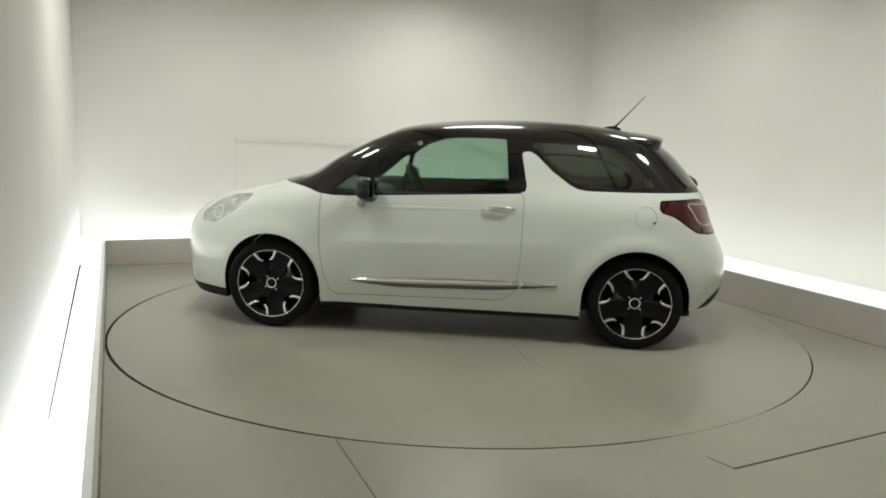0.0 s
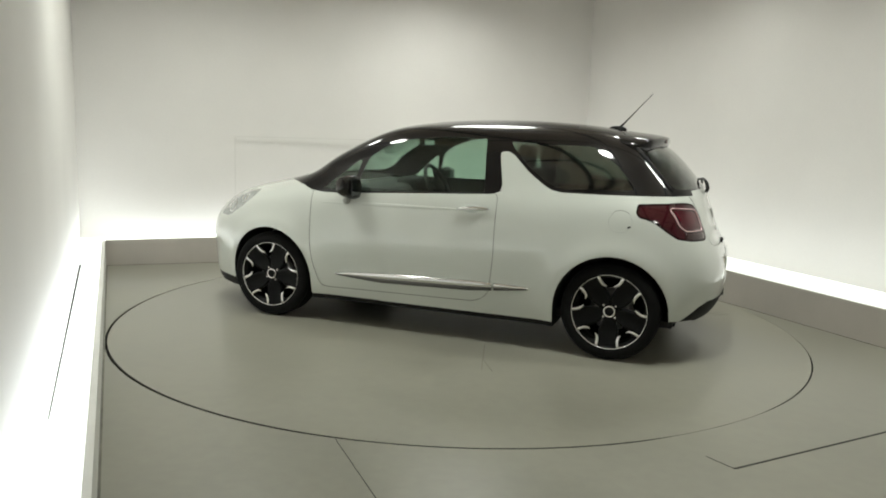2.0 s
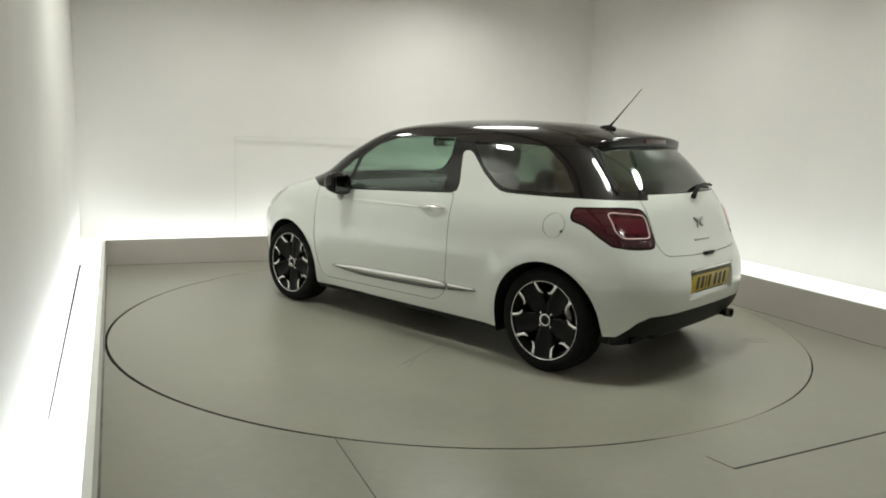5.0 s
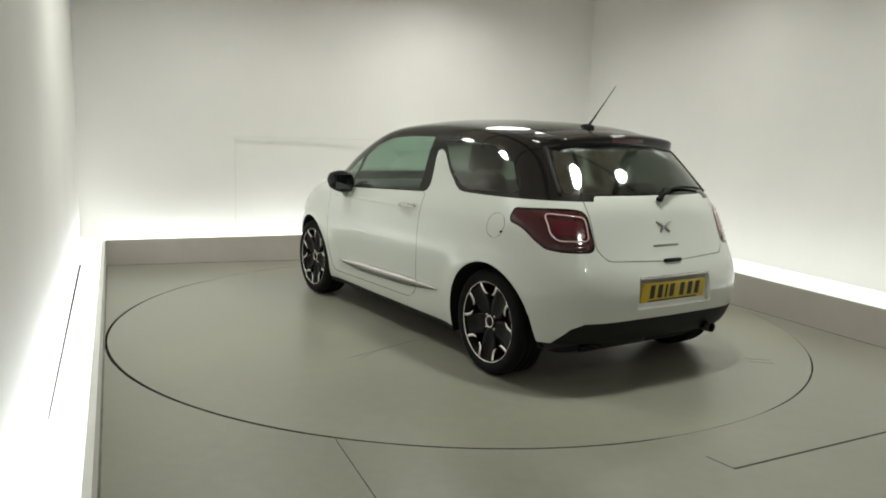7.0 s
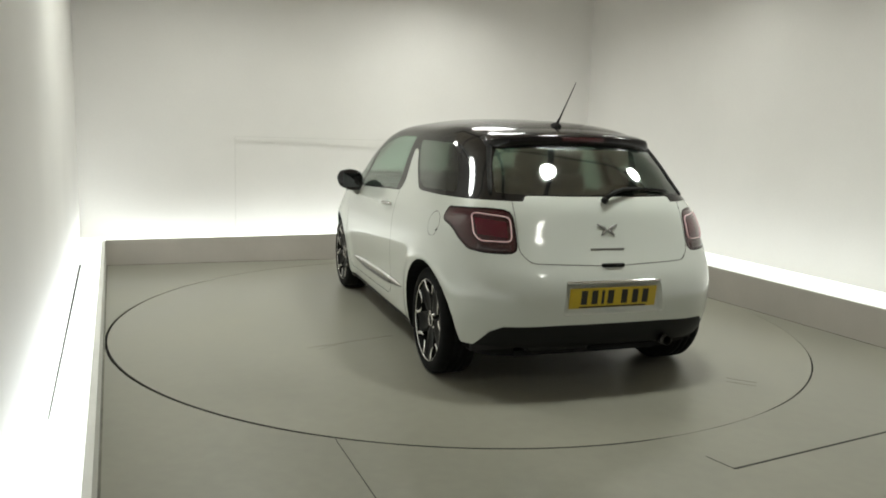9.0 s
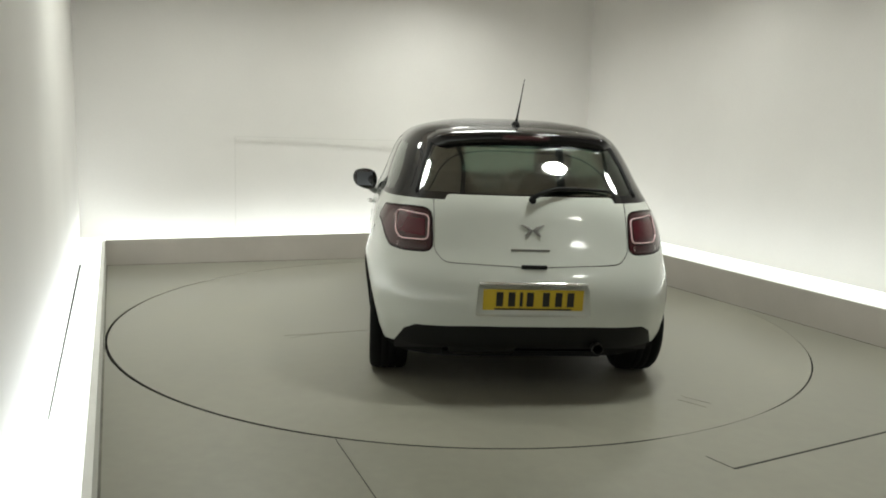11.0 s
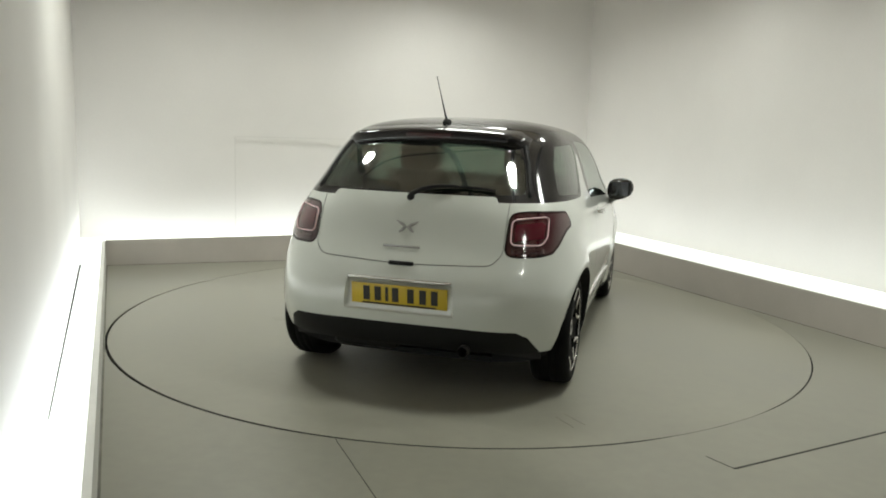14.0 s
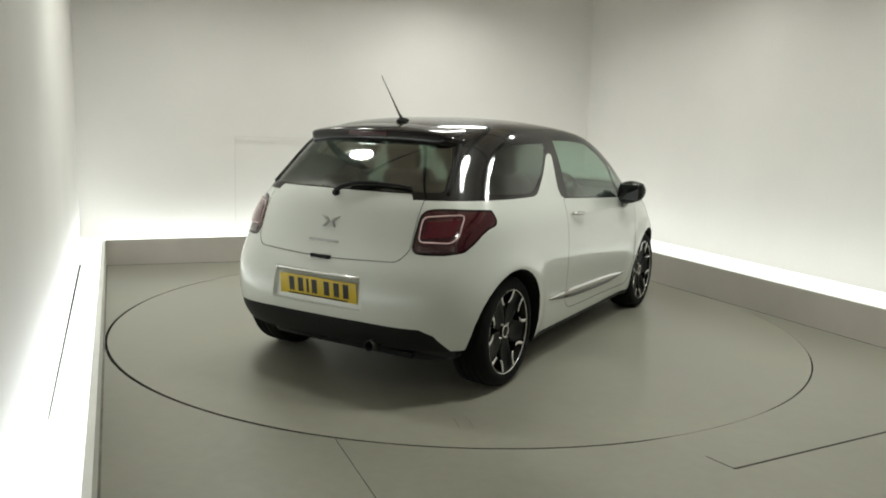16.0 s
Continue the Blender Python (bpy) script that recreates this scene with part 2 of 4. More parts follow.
def build_room():
    H = CEIL_Z
    wall("wall_left", W_LB, LW_END, N_L, H, "smooth off-white studio wall washed by cove light")
    wall("wall_back", W_LB - D_B * 0.15, W_BR + D_B * 0.15, N_B, H, "smooth off-white studio wall behind the turntable")
    wall("wall_right", W_BR, RW_END, N_R, H, "smooth off-white studio wall washed by cove light")
    wall("wall_front", LW_END, RW_END, D_L, H, "plain off-white studio wall behind the camera")
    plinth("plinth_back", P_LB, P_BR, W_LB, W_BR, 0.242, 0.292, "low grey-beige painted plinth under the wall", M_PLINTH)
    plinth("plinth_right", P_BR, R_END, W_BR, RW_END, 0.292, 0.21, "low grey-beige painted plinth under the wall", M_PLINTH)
    plinth("plinth_left", P_LB, L_END, W_LB, LW_END, 0.242, 0.242, "low plinth under the wall, paler than the other two", M_PLINTH_PALE)
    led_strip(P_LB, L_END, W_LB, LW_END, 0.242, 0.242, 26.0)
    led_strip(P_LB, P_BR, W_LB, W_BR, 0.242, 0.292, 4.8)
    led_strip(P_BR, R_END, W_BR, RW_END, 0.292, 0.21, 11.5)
    # dark slot along the lit cover of the left plinth
    g0, g1 = P_LB + N_L * 0.165 + D_L * 1.27, P_LB + N_L * 0.165 + D_L * 4.75
    structure(link_mesh("cover_slot", prism([g0, g1, g1 + N_L * 0.005, g0 + N_L * 0.018], 0.236, 0.2395), M_SLOT, smooth=False), "thin dark slot in the light cover", "slot")
    # flush panel in the back wall
    def seam(u0, u1, z0, z1):
        q0, q1 = W_LB + D_B * u0, W_LB + D_B * u1
        o = -N_B * 0.0004
        structure(link_mesh("wall_seam", prism([q0 + N_B * 0.01, q1 + N_B * 0.01, q1 + o, q0 + o], z0, z1), M_SEAM, smooth=False), "faint grey seam of a flush wall panel", "seam")
    seam(1.463, 5.10, 1.253, 1.260)
    seam(1.463, 1.469, 0.33, 1.253)
    seam(5.094, 5.10, 0.33, 1.253)
    for k in range(5):
        a0, a1 = Vector((-3.2 + 1.9 * k, 4.6)), Vector((-1.6 + 1.9 * k, -8.2))
        dd = (a1 - a0).normalized()
        o = Vector((-dd.y, dd.x)) * 0.05
        structure(link_mesh("ceiling_beam", prism([a0 + o, a1 + o, a1 - o, a0 - o], H - 0.22, H - 0.002), M_BEAM, smooth=False), "dark steel beam under the ceiling", "beam")
    for k in range(6):
        a0, a1 = Vector((-5.5, 2.2 - 1.9 * k)), Vector((7.5, 3.4 - 1.9 * k))
        dd = (a1 - a0).normalized()
        o = Vector((-dd.y, dd.x)) * 0.03
        structure(link_mesh("ceiling_purlin", prism([a0 + o, a1 + o, a1 - o, a0 - o], H - 0.30, H - 0.222), M_BEAM, smooth=False), "slim dark purlin under the ceiling", "beam")
    # housings for all of them, the four added fill lamps too
    for x, y, dia, _power in LAMPS_AND_FILL:
        r = dia / 2
        lamp = new("ceiling_or_fill_lamp", None)
        lamp.location = (x, y, LAMP_Z)
        tagged(lamp, "round white studio lamp under the beams, four of the seven added as fill", "ceiling lamp", "studio lamps")
        part("housing", lathe([(r + 0.014, 0.0), (r + 0.024, 0.0), (r + 0.024, 0.05), (r * 0.7, 0.13), (0.03, 0.17), (0.0, 0.17)], 40, "Z"), M_TRIM, lamp, "dark lamp housing")
        part("diffuser", lathe([(0.0, 0.001), (r + 0.012, 0.003), (r + 0.012, 0.008), (0.0, 0.008)], 40, "Z"), M_LAMP, lamp, "glowing white diffuser")
        part("rod", sweep([(0, 0, 0.165), (0, 0, H - LAMP_Z + 0.01)], 0.012, 8), M_BEAM, lamp)
    cl = prism([W_LB + N_L * 0.1 + N_B * 0.1, LW_END + N_L * 0.1 + D_L * 0.1, RW_END + N_R * 0.1 + D_L * 0.1, W_BR + N_R * 0.1 + N_B * 0.1], H, H + 0.1)
    structure(link_mesh("ceiling", cl, M_CEIL, smooth=False), "dark brown-grey ceiling with steel beams", "ceiling")


build_floor()
TURNTABLE = build_disc()
build_room()

# ---- the car ----
# body sections by height: z, front, rear, half width, front start, front power, rear power, front bow, rear bow
SEC = [
    (0.17, 2.000, -1.60, 0.790, 0.6, 3.4, 5.0, 0.05, 0.03),
    (0.22, 2.035, -1.75, 0.812, 0.6, 3.4, 5.0, 0.06, 0.04),
    (0.30, 2.045, -1.835, 0.828, 0.6, 3.4, 5.0, 0.06, 0.05),
    (0.42, 2.05, -1.880, 0.842, 0.6, 3.4, 5.0, 0.07, 0.05),
    (0.55, 2.055, -1.885, 0.855, 0.6, 3.4, 5.0, 0.07, 0.055),
    (0.65, 2.04, -1.865, 0.858, 0.6, 3.4, 5.0, 0.08, 0.06),
    (0.72, 2.00, -1.825, 0.855, 0.6, 3.4, 5.0, 0.09, 0.06),
    (0.80, 1.92, -1.785, 0.848, 0.55, 3.4, 5.0, 0.11, 0.06),
    (0.87, 1.79, -1.760, 0.838, 0.45, 3.7, 5.0, 0.10, 0.06),
    (0.93, 1.60, -1.740, 0.822, 0.3, 3.9, 4.8, 0.09, 0.06),
    (0.97, 1.42, -1.728, 0.806, 0.28, 3.8, 4.6, 0.08, 0.06),
    (1.00, 1.28, -1.715, 0.792, 0.28, 3.9, 4.4, 0.07, 0.06),
    (1.03, 1.15, -1.700, 0.776, 0.26, 4.6, 4.4, 0.05, 0.06),
    (1.06, 1.06, -1.680, 0.762, 0.25, 5.0, 4.2, 0.05, 0.06),
    (1.15, 0.935, -1.610, 0.731, 0.20, 5.2, 3.8, 0.03, 0.06),
    (1.25, 0.75, -1.518, 0.694, 0.10, 5.2, 3.6, 0.03, 0.06),
    (1.33, 0.595, -1.422, 0.655, 0.0, 5.2, 3.5, 0.03, 0.05),
    (1.38, 0.48, -1.33, 0.614, -0.10, 5, 3.4, 0.04, 0.04),
    (1.41, 0.40, -1.23, 0.568, -0.20, 3.6, 3.2, 0.03, 0.03),
    (1.435, 0.27, -1.080, 0.488, -0.4, 2.7, 3.2, 0.0, 0.02),
    (1.455, 0.10, -0.900, 0.390, -0.4, 2.5, 2.8, 0.0, 0.0),
    (1.468, -0.10, -0.700, 0.260, -0.4, 2.2, 2.4, 0.0, 0.0),
    (1.474, -0.30, -0.500, 0.090, -0.4, 2.0, 2.0, 0.0, 0.0),
]
WB, TYRE_R = 1.230, 0.308
REAR_MID = -0.55


def hermite_rows(rows, n):
    """Smooth monotone resampling of table rows by profile length."""
    a = np.array(rows)
    d = np.sqrt((np.diff(a[:, :4] * np.array([1.3, 0.5, 0.5, 1.0]), axis=0) ** 2).sum(1))
    s = np.concatenate([[0], np.cumsum(d)])
    h = np.diff(s)[:, None]
    dl = np.diff(a, axis=0) / h
    m = np.zeros_like(a)
    m[0], m[-1] = dl[0], dl[-1]
    for i in range(1, len(a) - 1):
        p = dl[i - 1] * dl[i]
        w1, w2 = 2 * h[i, 0] + h[i - 1, 0], h[i, 0] + 2 * h[i - 1, 0]
        with np.errstate(divide="ignore", invalid="ignore"):
            hm = (w1 + w2) / (w1 / dl[i - 1] + w2 / dl[i])
        m[i] = np.where(p > 0, hm, 0)
    q = np.linspace(0, s[-1], n)
    k = np.clip(np.searchsorted(s, q, side="right") - 1, 0, len(s) - 2)
    t = ((q - s[k]) / np.diff(s)[k])[:, None]
    hh = np.diff(s)[k][:, None]
    out = ((2 * t**3 - 3 * t**2 + 1) * a[k] + (t**3 - 2 * t**2 + t) * hh * m[k]
           + (-2 * t**3 + 3 * t**2) * a[k + 1] + (t**3 - t**2) * hh * m[k + 1])
    # even out the curvature from row to row
    for _ in range(7):
        out[1:-1] = 0.25 * out[:-2] + 0.5 * out[1:-1] + 0.25 * out[2:]
    return out


def outline(row, n, inset=0.0):
    """Half outline of one section from the front centre to the rear centre, n points (left side)."""
    z, xf, xr, w, xm, nf, nr, bf, br = row
    xf, xr, w = xf - inset, xr + inset, w - inset
    th = np.linspace(0, math.pi / 2, 240)
    xr_mid = min(REAR_MID, xm - 0.05) if xr < REAR_MID - 0.1 else min(xm - 0.02, (xf + xr) / 2)
    fx = xm + (xf - xm) * np.cos(th) ** (2 / nf)
    fy = w * np.sin(th) ** (2 / nf)
    fx = fx - bf * (fy / w) ** 2 * np.clip((fx - xm) / (xf - xm), 0, 1)
    rx = xr_mid + (xr - xr_mid) * np.sin(th) ** (2 / nr)
    ry = w * np.cos(th) ** (2 / nr)
    rx = rx + br * (ry / w) ** 2 * np.clip((rx - xr_mid) / (xr - xr_mid), 0, 1)
    x, y = np.concatenate([fx, rx]), np.concatenate([fy, ry])
    s = np.concatenate([[0], np.cumsum(np.hypot(np.diff(x), np.diff(y)))])
    q = np.linspace(0, s[-1], n)
    return np.interp(q, s, x), np.interp(q, s, y)


def flare(x, y, z):
    out = 0.0
    for cx in (WB, -WB):
        d = math.hypot(x - cx, z - TYRE_R)
        out += 0.022 * math.exp(-((d - 0.37) / 0.07) ** 2)
    return out * min(1.0, max(0.0, (abs(y) - 0.55) / 0.2))


def shell_bm(rows, n, inset=0.0, cap=True):
    bm = bmesh.new()
    rings = []
    for row in rows:
        x, y = outline(row, n, inset)
        ring = []
        for i in range(n):
            yy = y[i] + (flare(x[i], y[i], row[0]) if 0 < i < n - 1 else 0)
            ring.append((x[i], yy, row[0]))
        ring = [bm.verts.new(p) for p in ring] + [bm.verts.new((p[0], -p[1], p[2])) for p in ring[-2:0:-1]]
        rings.append(ring)
    m = len(rings[0])
    for a, b in zip(rings, rings[1:]):
        for k in range(m):
            bm.faces.new((a[k], a[(k + 1) % m], b[(k + 1) % m], b[k]))
    if cap:
        c = bm.verts.new((sum(v.co.x for v in rings[-1]) / m, 0, rings[-1][0].co.z + 0.001))
        for k in range(m):
            bm.faces.new((rings[-1][k], rings[-1][(k + 1) % m], c))
    bmesh.ops.recalc_face_normals(bm, faces=bm.faces[:])
    return bm


def inside(poly, u, v):
    c = False
    n = len(poly)
    for i in range(n):
        (x0, y0), (x1, y1) = poly[i], poly[(i + 1) % n]
        if (y0 > v) != (y1 > v) and u < (x1 - x0) * (v - y0) / (y1 - y0) + x0:
            c = not c
    return c


def rounded(poly, r, seg=4):
    """Rounds the corners of a polygon by r."""
    out = []
    n = len(poly)
    for i in range(n):
        p, a, b = Vector(poly[i]), Vector(poly[i - 1]), Vector(poly[(i + 1) % n])
        da, db = a - p, b - p
        k = min(r, da.length * 0.45, db.length * 0.45)
        p0, p1 = p + da.normalized() * k, p + db.normalized() * k
        for j in range(seg + 1):
            t = j / seg
            out.append(tuple((1 - t) ** 2 * p0 + 2 * t * (1 - t) * p + t * t * p1))
    return out


def grown(poly, d):
    """A polygon pushed outwards by d (negative: inwards)."""
    n = len(poly)
    area = sum(poly[i][0] * poly[(i + 1) % n][1] - poly[(i + 1) % n][0] * poly[i][1] for i in range(n))
    sg = 1 if area > 0 else -1
    out = []
    for i in range(n):
        a, p, b = Vector(poly[i - 1]), Vector(poly[i]), Vector(poly[(i + 1) % n])
        e0, e1 = (p - a).normalized(), (b - p).normalized()
        n0, n1 = Vector((e0.y, -e0.x)) * sg, Vector((e1.y, -e1.x)) * sg
        m = n0 + n1
        m = m / max(0.35, m.length_squared / 2) if m.length > 1e-6 else n0
        out.append(tuple(p + m * d))
    return out


def cut(bm, poly, ax, test, closed=True):
    """Cuts bm along the polygon, seen along one axis ('y': in x, z; 'x': in y, z)."""
    n = len(poly)
    i0, i1 = (0, 2) if ax == "y" else (1, 2)

    def reach(f):
        u = [v.co[i0] for v in f.verts]
        w = [v.co[i1] for v in f.verts]
        return min(u), max(u), min(w), max(w)
    p0, p1 = [p[0] for p in poly], [p[1] for p in poly]
    pb = (min(p0) - 1e-3, max(p0) + 1e-3, min(p1) - 1e-3, max(p1) + 1e-3)
    near = {}
    for f in bm.faces:
        if test(f.calc_center_median()):
            r = reach(f)
            if r[1] >= pb[0] and r[0] <= pb[1] and r[3] >= pb[2] and r[2] <= pb[3]:
                near[f] = r
    for i in range(n if closed else n - 1):
        a, b = poly[i], poly[(i + 1) % n]
        lo0, hi0 = min(a[0], b[0]) - 2e-3, max(a[0], b[0]) + 2e-3
        lo1, hi1 = min(a[1], b[1]) - 2e-3, max(a[1], b[1]) + 2e-3
        fs = [f for f, r in near.items() if r[1] >= lo0 and r[0] <= hi0 and r[3] >= lo1 and r[2] <= hi1]
        if not fs:
            continue
        geom = fs + list({e for f in fs for e in f.edges}) + list({v for f in fs for v in f.verts})
        if ax == "y":
            co, no = Vector((a[0], 0, a[1])), Vector((b[1] - a[1], 0, -(b[0] - a[0])))
        else:
            co, no = Vector((0, a[0], a[1])), Vector((0, b[1] - a[1], -(b[0] - a[0])))
        if no.length < 1e-7:
            continue
        for f in fs:
            del near[f]
        got = bmesh.ops.bisect_plane(bm, geom=geom, dist=1e-5, plane_co=co, plane_no=no.normalized())
        for f in got["geom"]:
            if isinstance(f, bmesh.types.BMFace):
                near[f] = reach(f)


def arch_poly(cx, r=0.352):
    pts = [(cx + r * math.cos(a), TYRE_R + r * math.sin(a)) for a in np.linspace(0, math.pi, 22)]
    return [(cx + r + 0.005, 0.05)] + pts + [(cx - r - 0.005, 0.05)]


ARCH_F, ARCH_R = arch_poly(WB), arch_poly(-WB)
UPPER = [(2.2, 1.002), (1.25, 1.002), (1.08, 0.99), (0.98, 0.972), (0.90, 0.945), (0.80, 0.935), (0.70, 0.935), (-0.44, 0.992), (-0.485, 1.010), (-0.492, 1.05),
         (-0.452, 1.245), (-0.462, 1.262), (-0.50, 1.266), (-0.545, 1.245), (-0.66, 1.138), (-0.77, 1.062), (-0.82, 1.037), (-0.88, 1.026), (-1.10, 1.026), (-2.2, 1.035),
         (-2.2, 1.7), (2.2, 1.7)]
QUARTER_LIGHT = rounded([(0.815, 0.956), (0.568, 1.160), (0.538, 1.172), (0.560, 1.06), (0.615, 0.956)], 0.018)
DOOR_GLASS = rounded([(0.558, 0.956), (0.488, 1.186), (0.375, 1.265), (0.20, 1.322), (-0.05, 1.342), (-0.343, 1.343), (-0.378, 1.005), (-0.37, 0.998)], 0.025)
SIDE_GLASS = rounded([(-0.505, 1.325), (-1.05, 1.315), (-1.20, 1.21), (-1.33, 1.058), (-0.90, 1.045), (-0.80, 1.07), (-0.68, 1.15), (-0.55, 1.275)], 0.04)
REAR_GLASS = rounded([(0.475, 1.328), (0.535, 1.22), (0.575, 1.068), (-0.575, 1.068), (-0.535, 1.22), (-0.475, 1.328)], 0.03)
WIND_GLASS = rounded([(0.50, 1.375), (0.66, 1.03), (-0.66, 1.03), (-0.50, 1.375)], 0.05)
DOOR = rounded([(0.885, 1.0), (0.885, 0.60), (0.86, 0.44), (0.80, 0.262), (-0.36, 0.280), (-0.45, 0.34), (-0.478, 0.60), (-0.480, 1.0)], 0.05)
TAIL = rounded([(-1.352, 0.982), (-1.346, 0.928), (-1.366, 0.902), (-1.43, 0.885), (-1.475, 0.862), (-1.53, 0.822), (-1.60, 0.778), (-1.68, 0.766), (-2.2, 0.766), (-2.2, 0.985), (-1.58, 0.993)], 0.015)
HEAD = rounded([(1.395, 0.915), (1.56, 0.898), (1.70, 0.845), (1.82, 0.755), (1.80, 0.700), (1.67, 0.700), (1.53, 0.780), (1.42, 0.868)], 0.02)
HATCH = rounded([(0.512, 1.2), (0.512, 0.78), (0.46, 0.722), (0.0, 0.705), (-0.46, 0.722), (-0.512, 0.78), (-0.512, 1.2)], 0.03)
LIP = [(0.462, 1.02), (0.44, 1.054), (0.425, 1.060), (-0.425, 1.060), (-0.44, 1.054), (-0.462, 1.02)]
RECESS = rounded([(0.300, 0.462), (0.284, 0.624), (-0.284, 0.624), (-0.300, 0.462)], 0.018)
DIFFUSER = [(0.74, 0.05), (0.70, 0.28), (0.655, 0.365), (0.60, 0.398), (0.3, 0.408), (-0.3, 0.408), (-0.60, 0.398), (-0.655, 0.365), (-0.70, 0.28), (-0.74, 0.05)]
TAIL_REAR = rounded([(0.512, 0.770), (0.518, 0.988), (0.95, 1.01), (0.95, 0.745)], 0.052, 6)
FUEL = [(-1.262 + 0.070 * math.cos(a), 0.872 + 0.070 * math.sin(a)) for a in np.linspace(0, 2 * math.pi, 25)[:-1]]


SHELL = []


def build_car():
    car = new("car", None)
    tagged(car, "white three-door hatchback with a glossy black roof on the turntable", "car")
    rows = hermite_rows(SEC, 84)
    bm = shell_bm(rows, 110)
    bm.normal_update()
    ref_v = [v.co.copy() for v in bm.verts]
    ref_n = [v.normal.copy() for v in bm.verts]
    from_tree = mathutils_kd(ref_v)
    SHELL.append(BVHTree.FromBMesh(bm))
    any_ = lambda c: True
    sidef = lambda c: abs(c.y) > 0.45
    rearf = lambda c: c.x < -1.0
    frontf = lambda c: c.x > -0.1 and c.z > 0.95
    cut(bm, UPPER[:-2], "y", any_, closed=False)
    for p in (ARCH_F, ARCH_R):
        cut(bm, p, "y", lambda c: abs(c.y) > 0.3 and c.z < 0.75, closed=False)
    for p in (DOOR_GLASS, QUARTER_LIGHT, SIDE_GLASS):
        cut(bm, p, "y", sidef)
    cut(bm, REAR_GLASS, "x", rearf)
    cut(bm, WIND_GLASS, "x", frontf)
    for p in (DOOR, grown(DOOR, -0.004)):
        cut(bm, p, "y", lambda c: abs(c.y) > 0.6 and c.z < 1.02)
    for p in (FUEL, grown(FUEL, -0.003)):
        cut(bm, p, "y", lambda c: abs(c.y) > 0.6)
    cut(bm, TAIL, "y", lambda c: abs(c.y) > 0.4 and c.x < -1.2)
    for sgn in (1, -1):
        for d in (0.0, -0.011):
            cut(bm, [(sgn * u, v) for u, v in grown(TAIL_REAR, d)], "x", lambda c: c.x < -1.3 and 0.7 < c.z < 1.03 and c.y * sgn > 0.4)
    for p in (HATCH, grown(HATCH, -0.0045)):
        cut(bm, p, "x", lambda c: c.x < -1.4 and c.z < 1.04)
    cut(bm, LIP, "x", lambda c: c.x < -1.4 and 0.98 < c.z < 1.1, closed=False)
    cut(bm, RECESS, "x", lambda c: c.x < -1.5 and c.z < 0.7)
    cut(bm, grown(TAIL, -0.012), "y", lambda c: abs(c.y) > 0.4 and c.x < -1.2)
    cut(bm, DIFFUSER, "x", lambda c: c.x < -1.3 and c.z < 0.5, closed=False)
    cut(bm, [(-1.3, 0.272), (-2.2, 0.272)], "y", lambda c: c.x < -1.3, closed=False)
    cut(bm, HEAD, "y", lambda c: abs(c.y) > 0.35 and c.x > 1.2)
    cut(bm, [(1.4, 0.240), (2.2, 0.240)], "y", any_, closed=False)
    cut(bm, [(1.0, 0.20), (-1.0, 0.205)], "y", any_, closed=False)

    door_in, fuel_in, hatch_in = grown(DOOR, -0.004), grown(FUEL, -0.003), grown(HATCH, -0.0045)
    tail_in2, tail_rear2 = grown(TAIL, -0.012), grown(TAIL_REAR, -0.011)
    groups = {}
    wells = []
    for f in bm.faces:
        c = f.calc_center_median()
        s = "l" if c.y > 0 else "r"
        ay = abs(c.y)
        up = inside(UPPER, c.x, c.z)
        lip = c.x < -1.4 and inside(LIP, c.y, c.z)
        key = "body"
        if ay > 0.3 and c.z < 0.75 and (inside(ARCH_F, c.x, c.z) or inside(ARCH_R, c.x, c.z)):
            wells.append(f)
            continue
        if c.x < -1.45 and c.z < 0.272:
            continue
        if lip and up:
            key = "tailgate"
        elif up:
            key = "roof"
            if ay > 0.45 and inside(DOOR_GLASS, c.x, c.z):
                key = "door_window_" + s
            elif ay > 0.45 and inside(QUARTER_LIGHT, c.x, c.z):
                key = "quarter_light_" + s
            elif ay > 0.45 and inside(SIDE_GLASS, c.x, c.z):
                key = "side_window_" + s
            elif c.x < -1.0 and inside(REAR_GLASS, c.y, c.z):
                key = "rear_window"
            elif c.x > -0.1 and inside(WIND_GLASS, c.y, c.z):
                key = "windscreen"
        else:
            if c.x < -1.3 and c.z < 0.5 and inside(DIFFUSER, c.y, c.z):
                key = "rear_diffuser"
            elif c.x < -1.2 and ay > 0.45 and inside(TAIL, c.x, c.z) and inside(TAIL_REAR, ay, c.z):
                key = ("tail_light_" if inside(tail_rear2, ay, c.z) and inside(tail_in2, c.x, c.z) else "tail_surround_") + s
            elif c.x < -1.5 and inside(RECESS, c.y, c.z):
                key = "plate_recess"
            elif c.x < -1.4 and inside(HATCH, c.y, c.z):
                key = "tailgate" if inside(hatch_in, c.y, c.z) else "tailgate_gap"
            elif ay > 0.6 and inside(DOOR, c.x, c.z):
                key = "door_" + s if inside(door_in, c.x, c.z) else "door_gap_" + s
            elif c.y > 0.6 and inside(FUEL, c.x, c.z):
                key = "fuel_flap" if inside(fuel_in, c.x, c.z) else "fuel_gap"
            elif c.x > 1.2 and ay > 0.35 and inside(HEAD, c.x, c.z):
                key = "headlight_" + s
            elif c.x > 1.4 and c.z < 0.240:
                key = "front_lip"
            elif abs(c.x) < 1.0 and c.z < 0.203:
                key = "sill_" + s
        groups.setdefault(key, []).append(f)
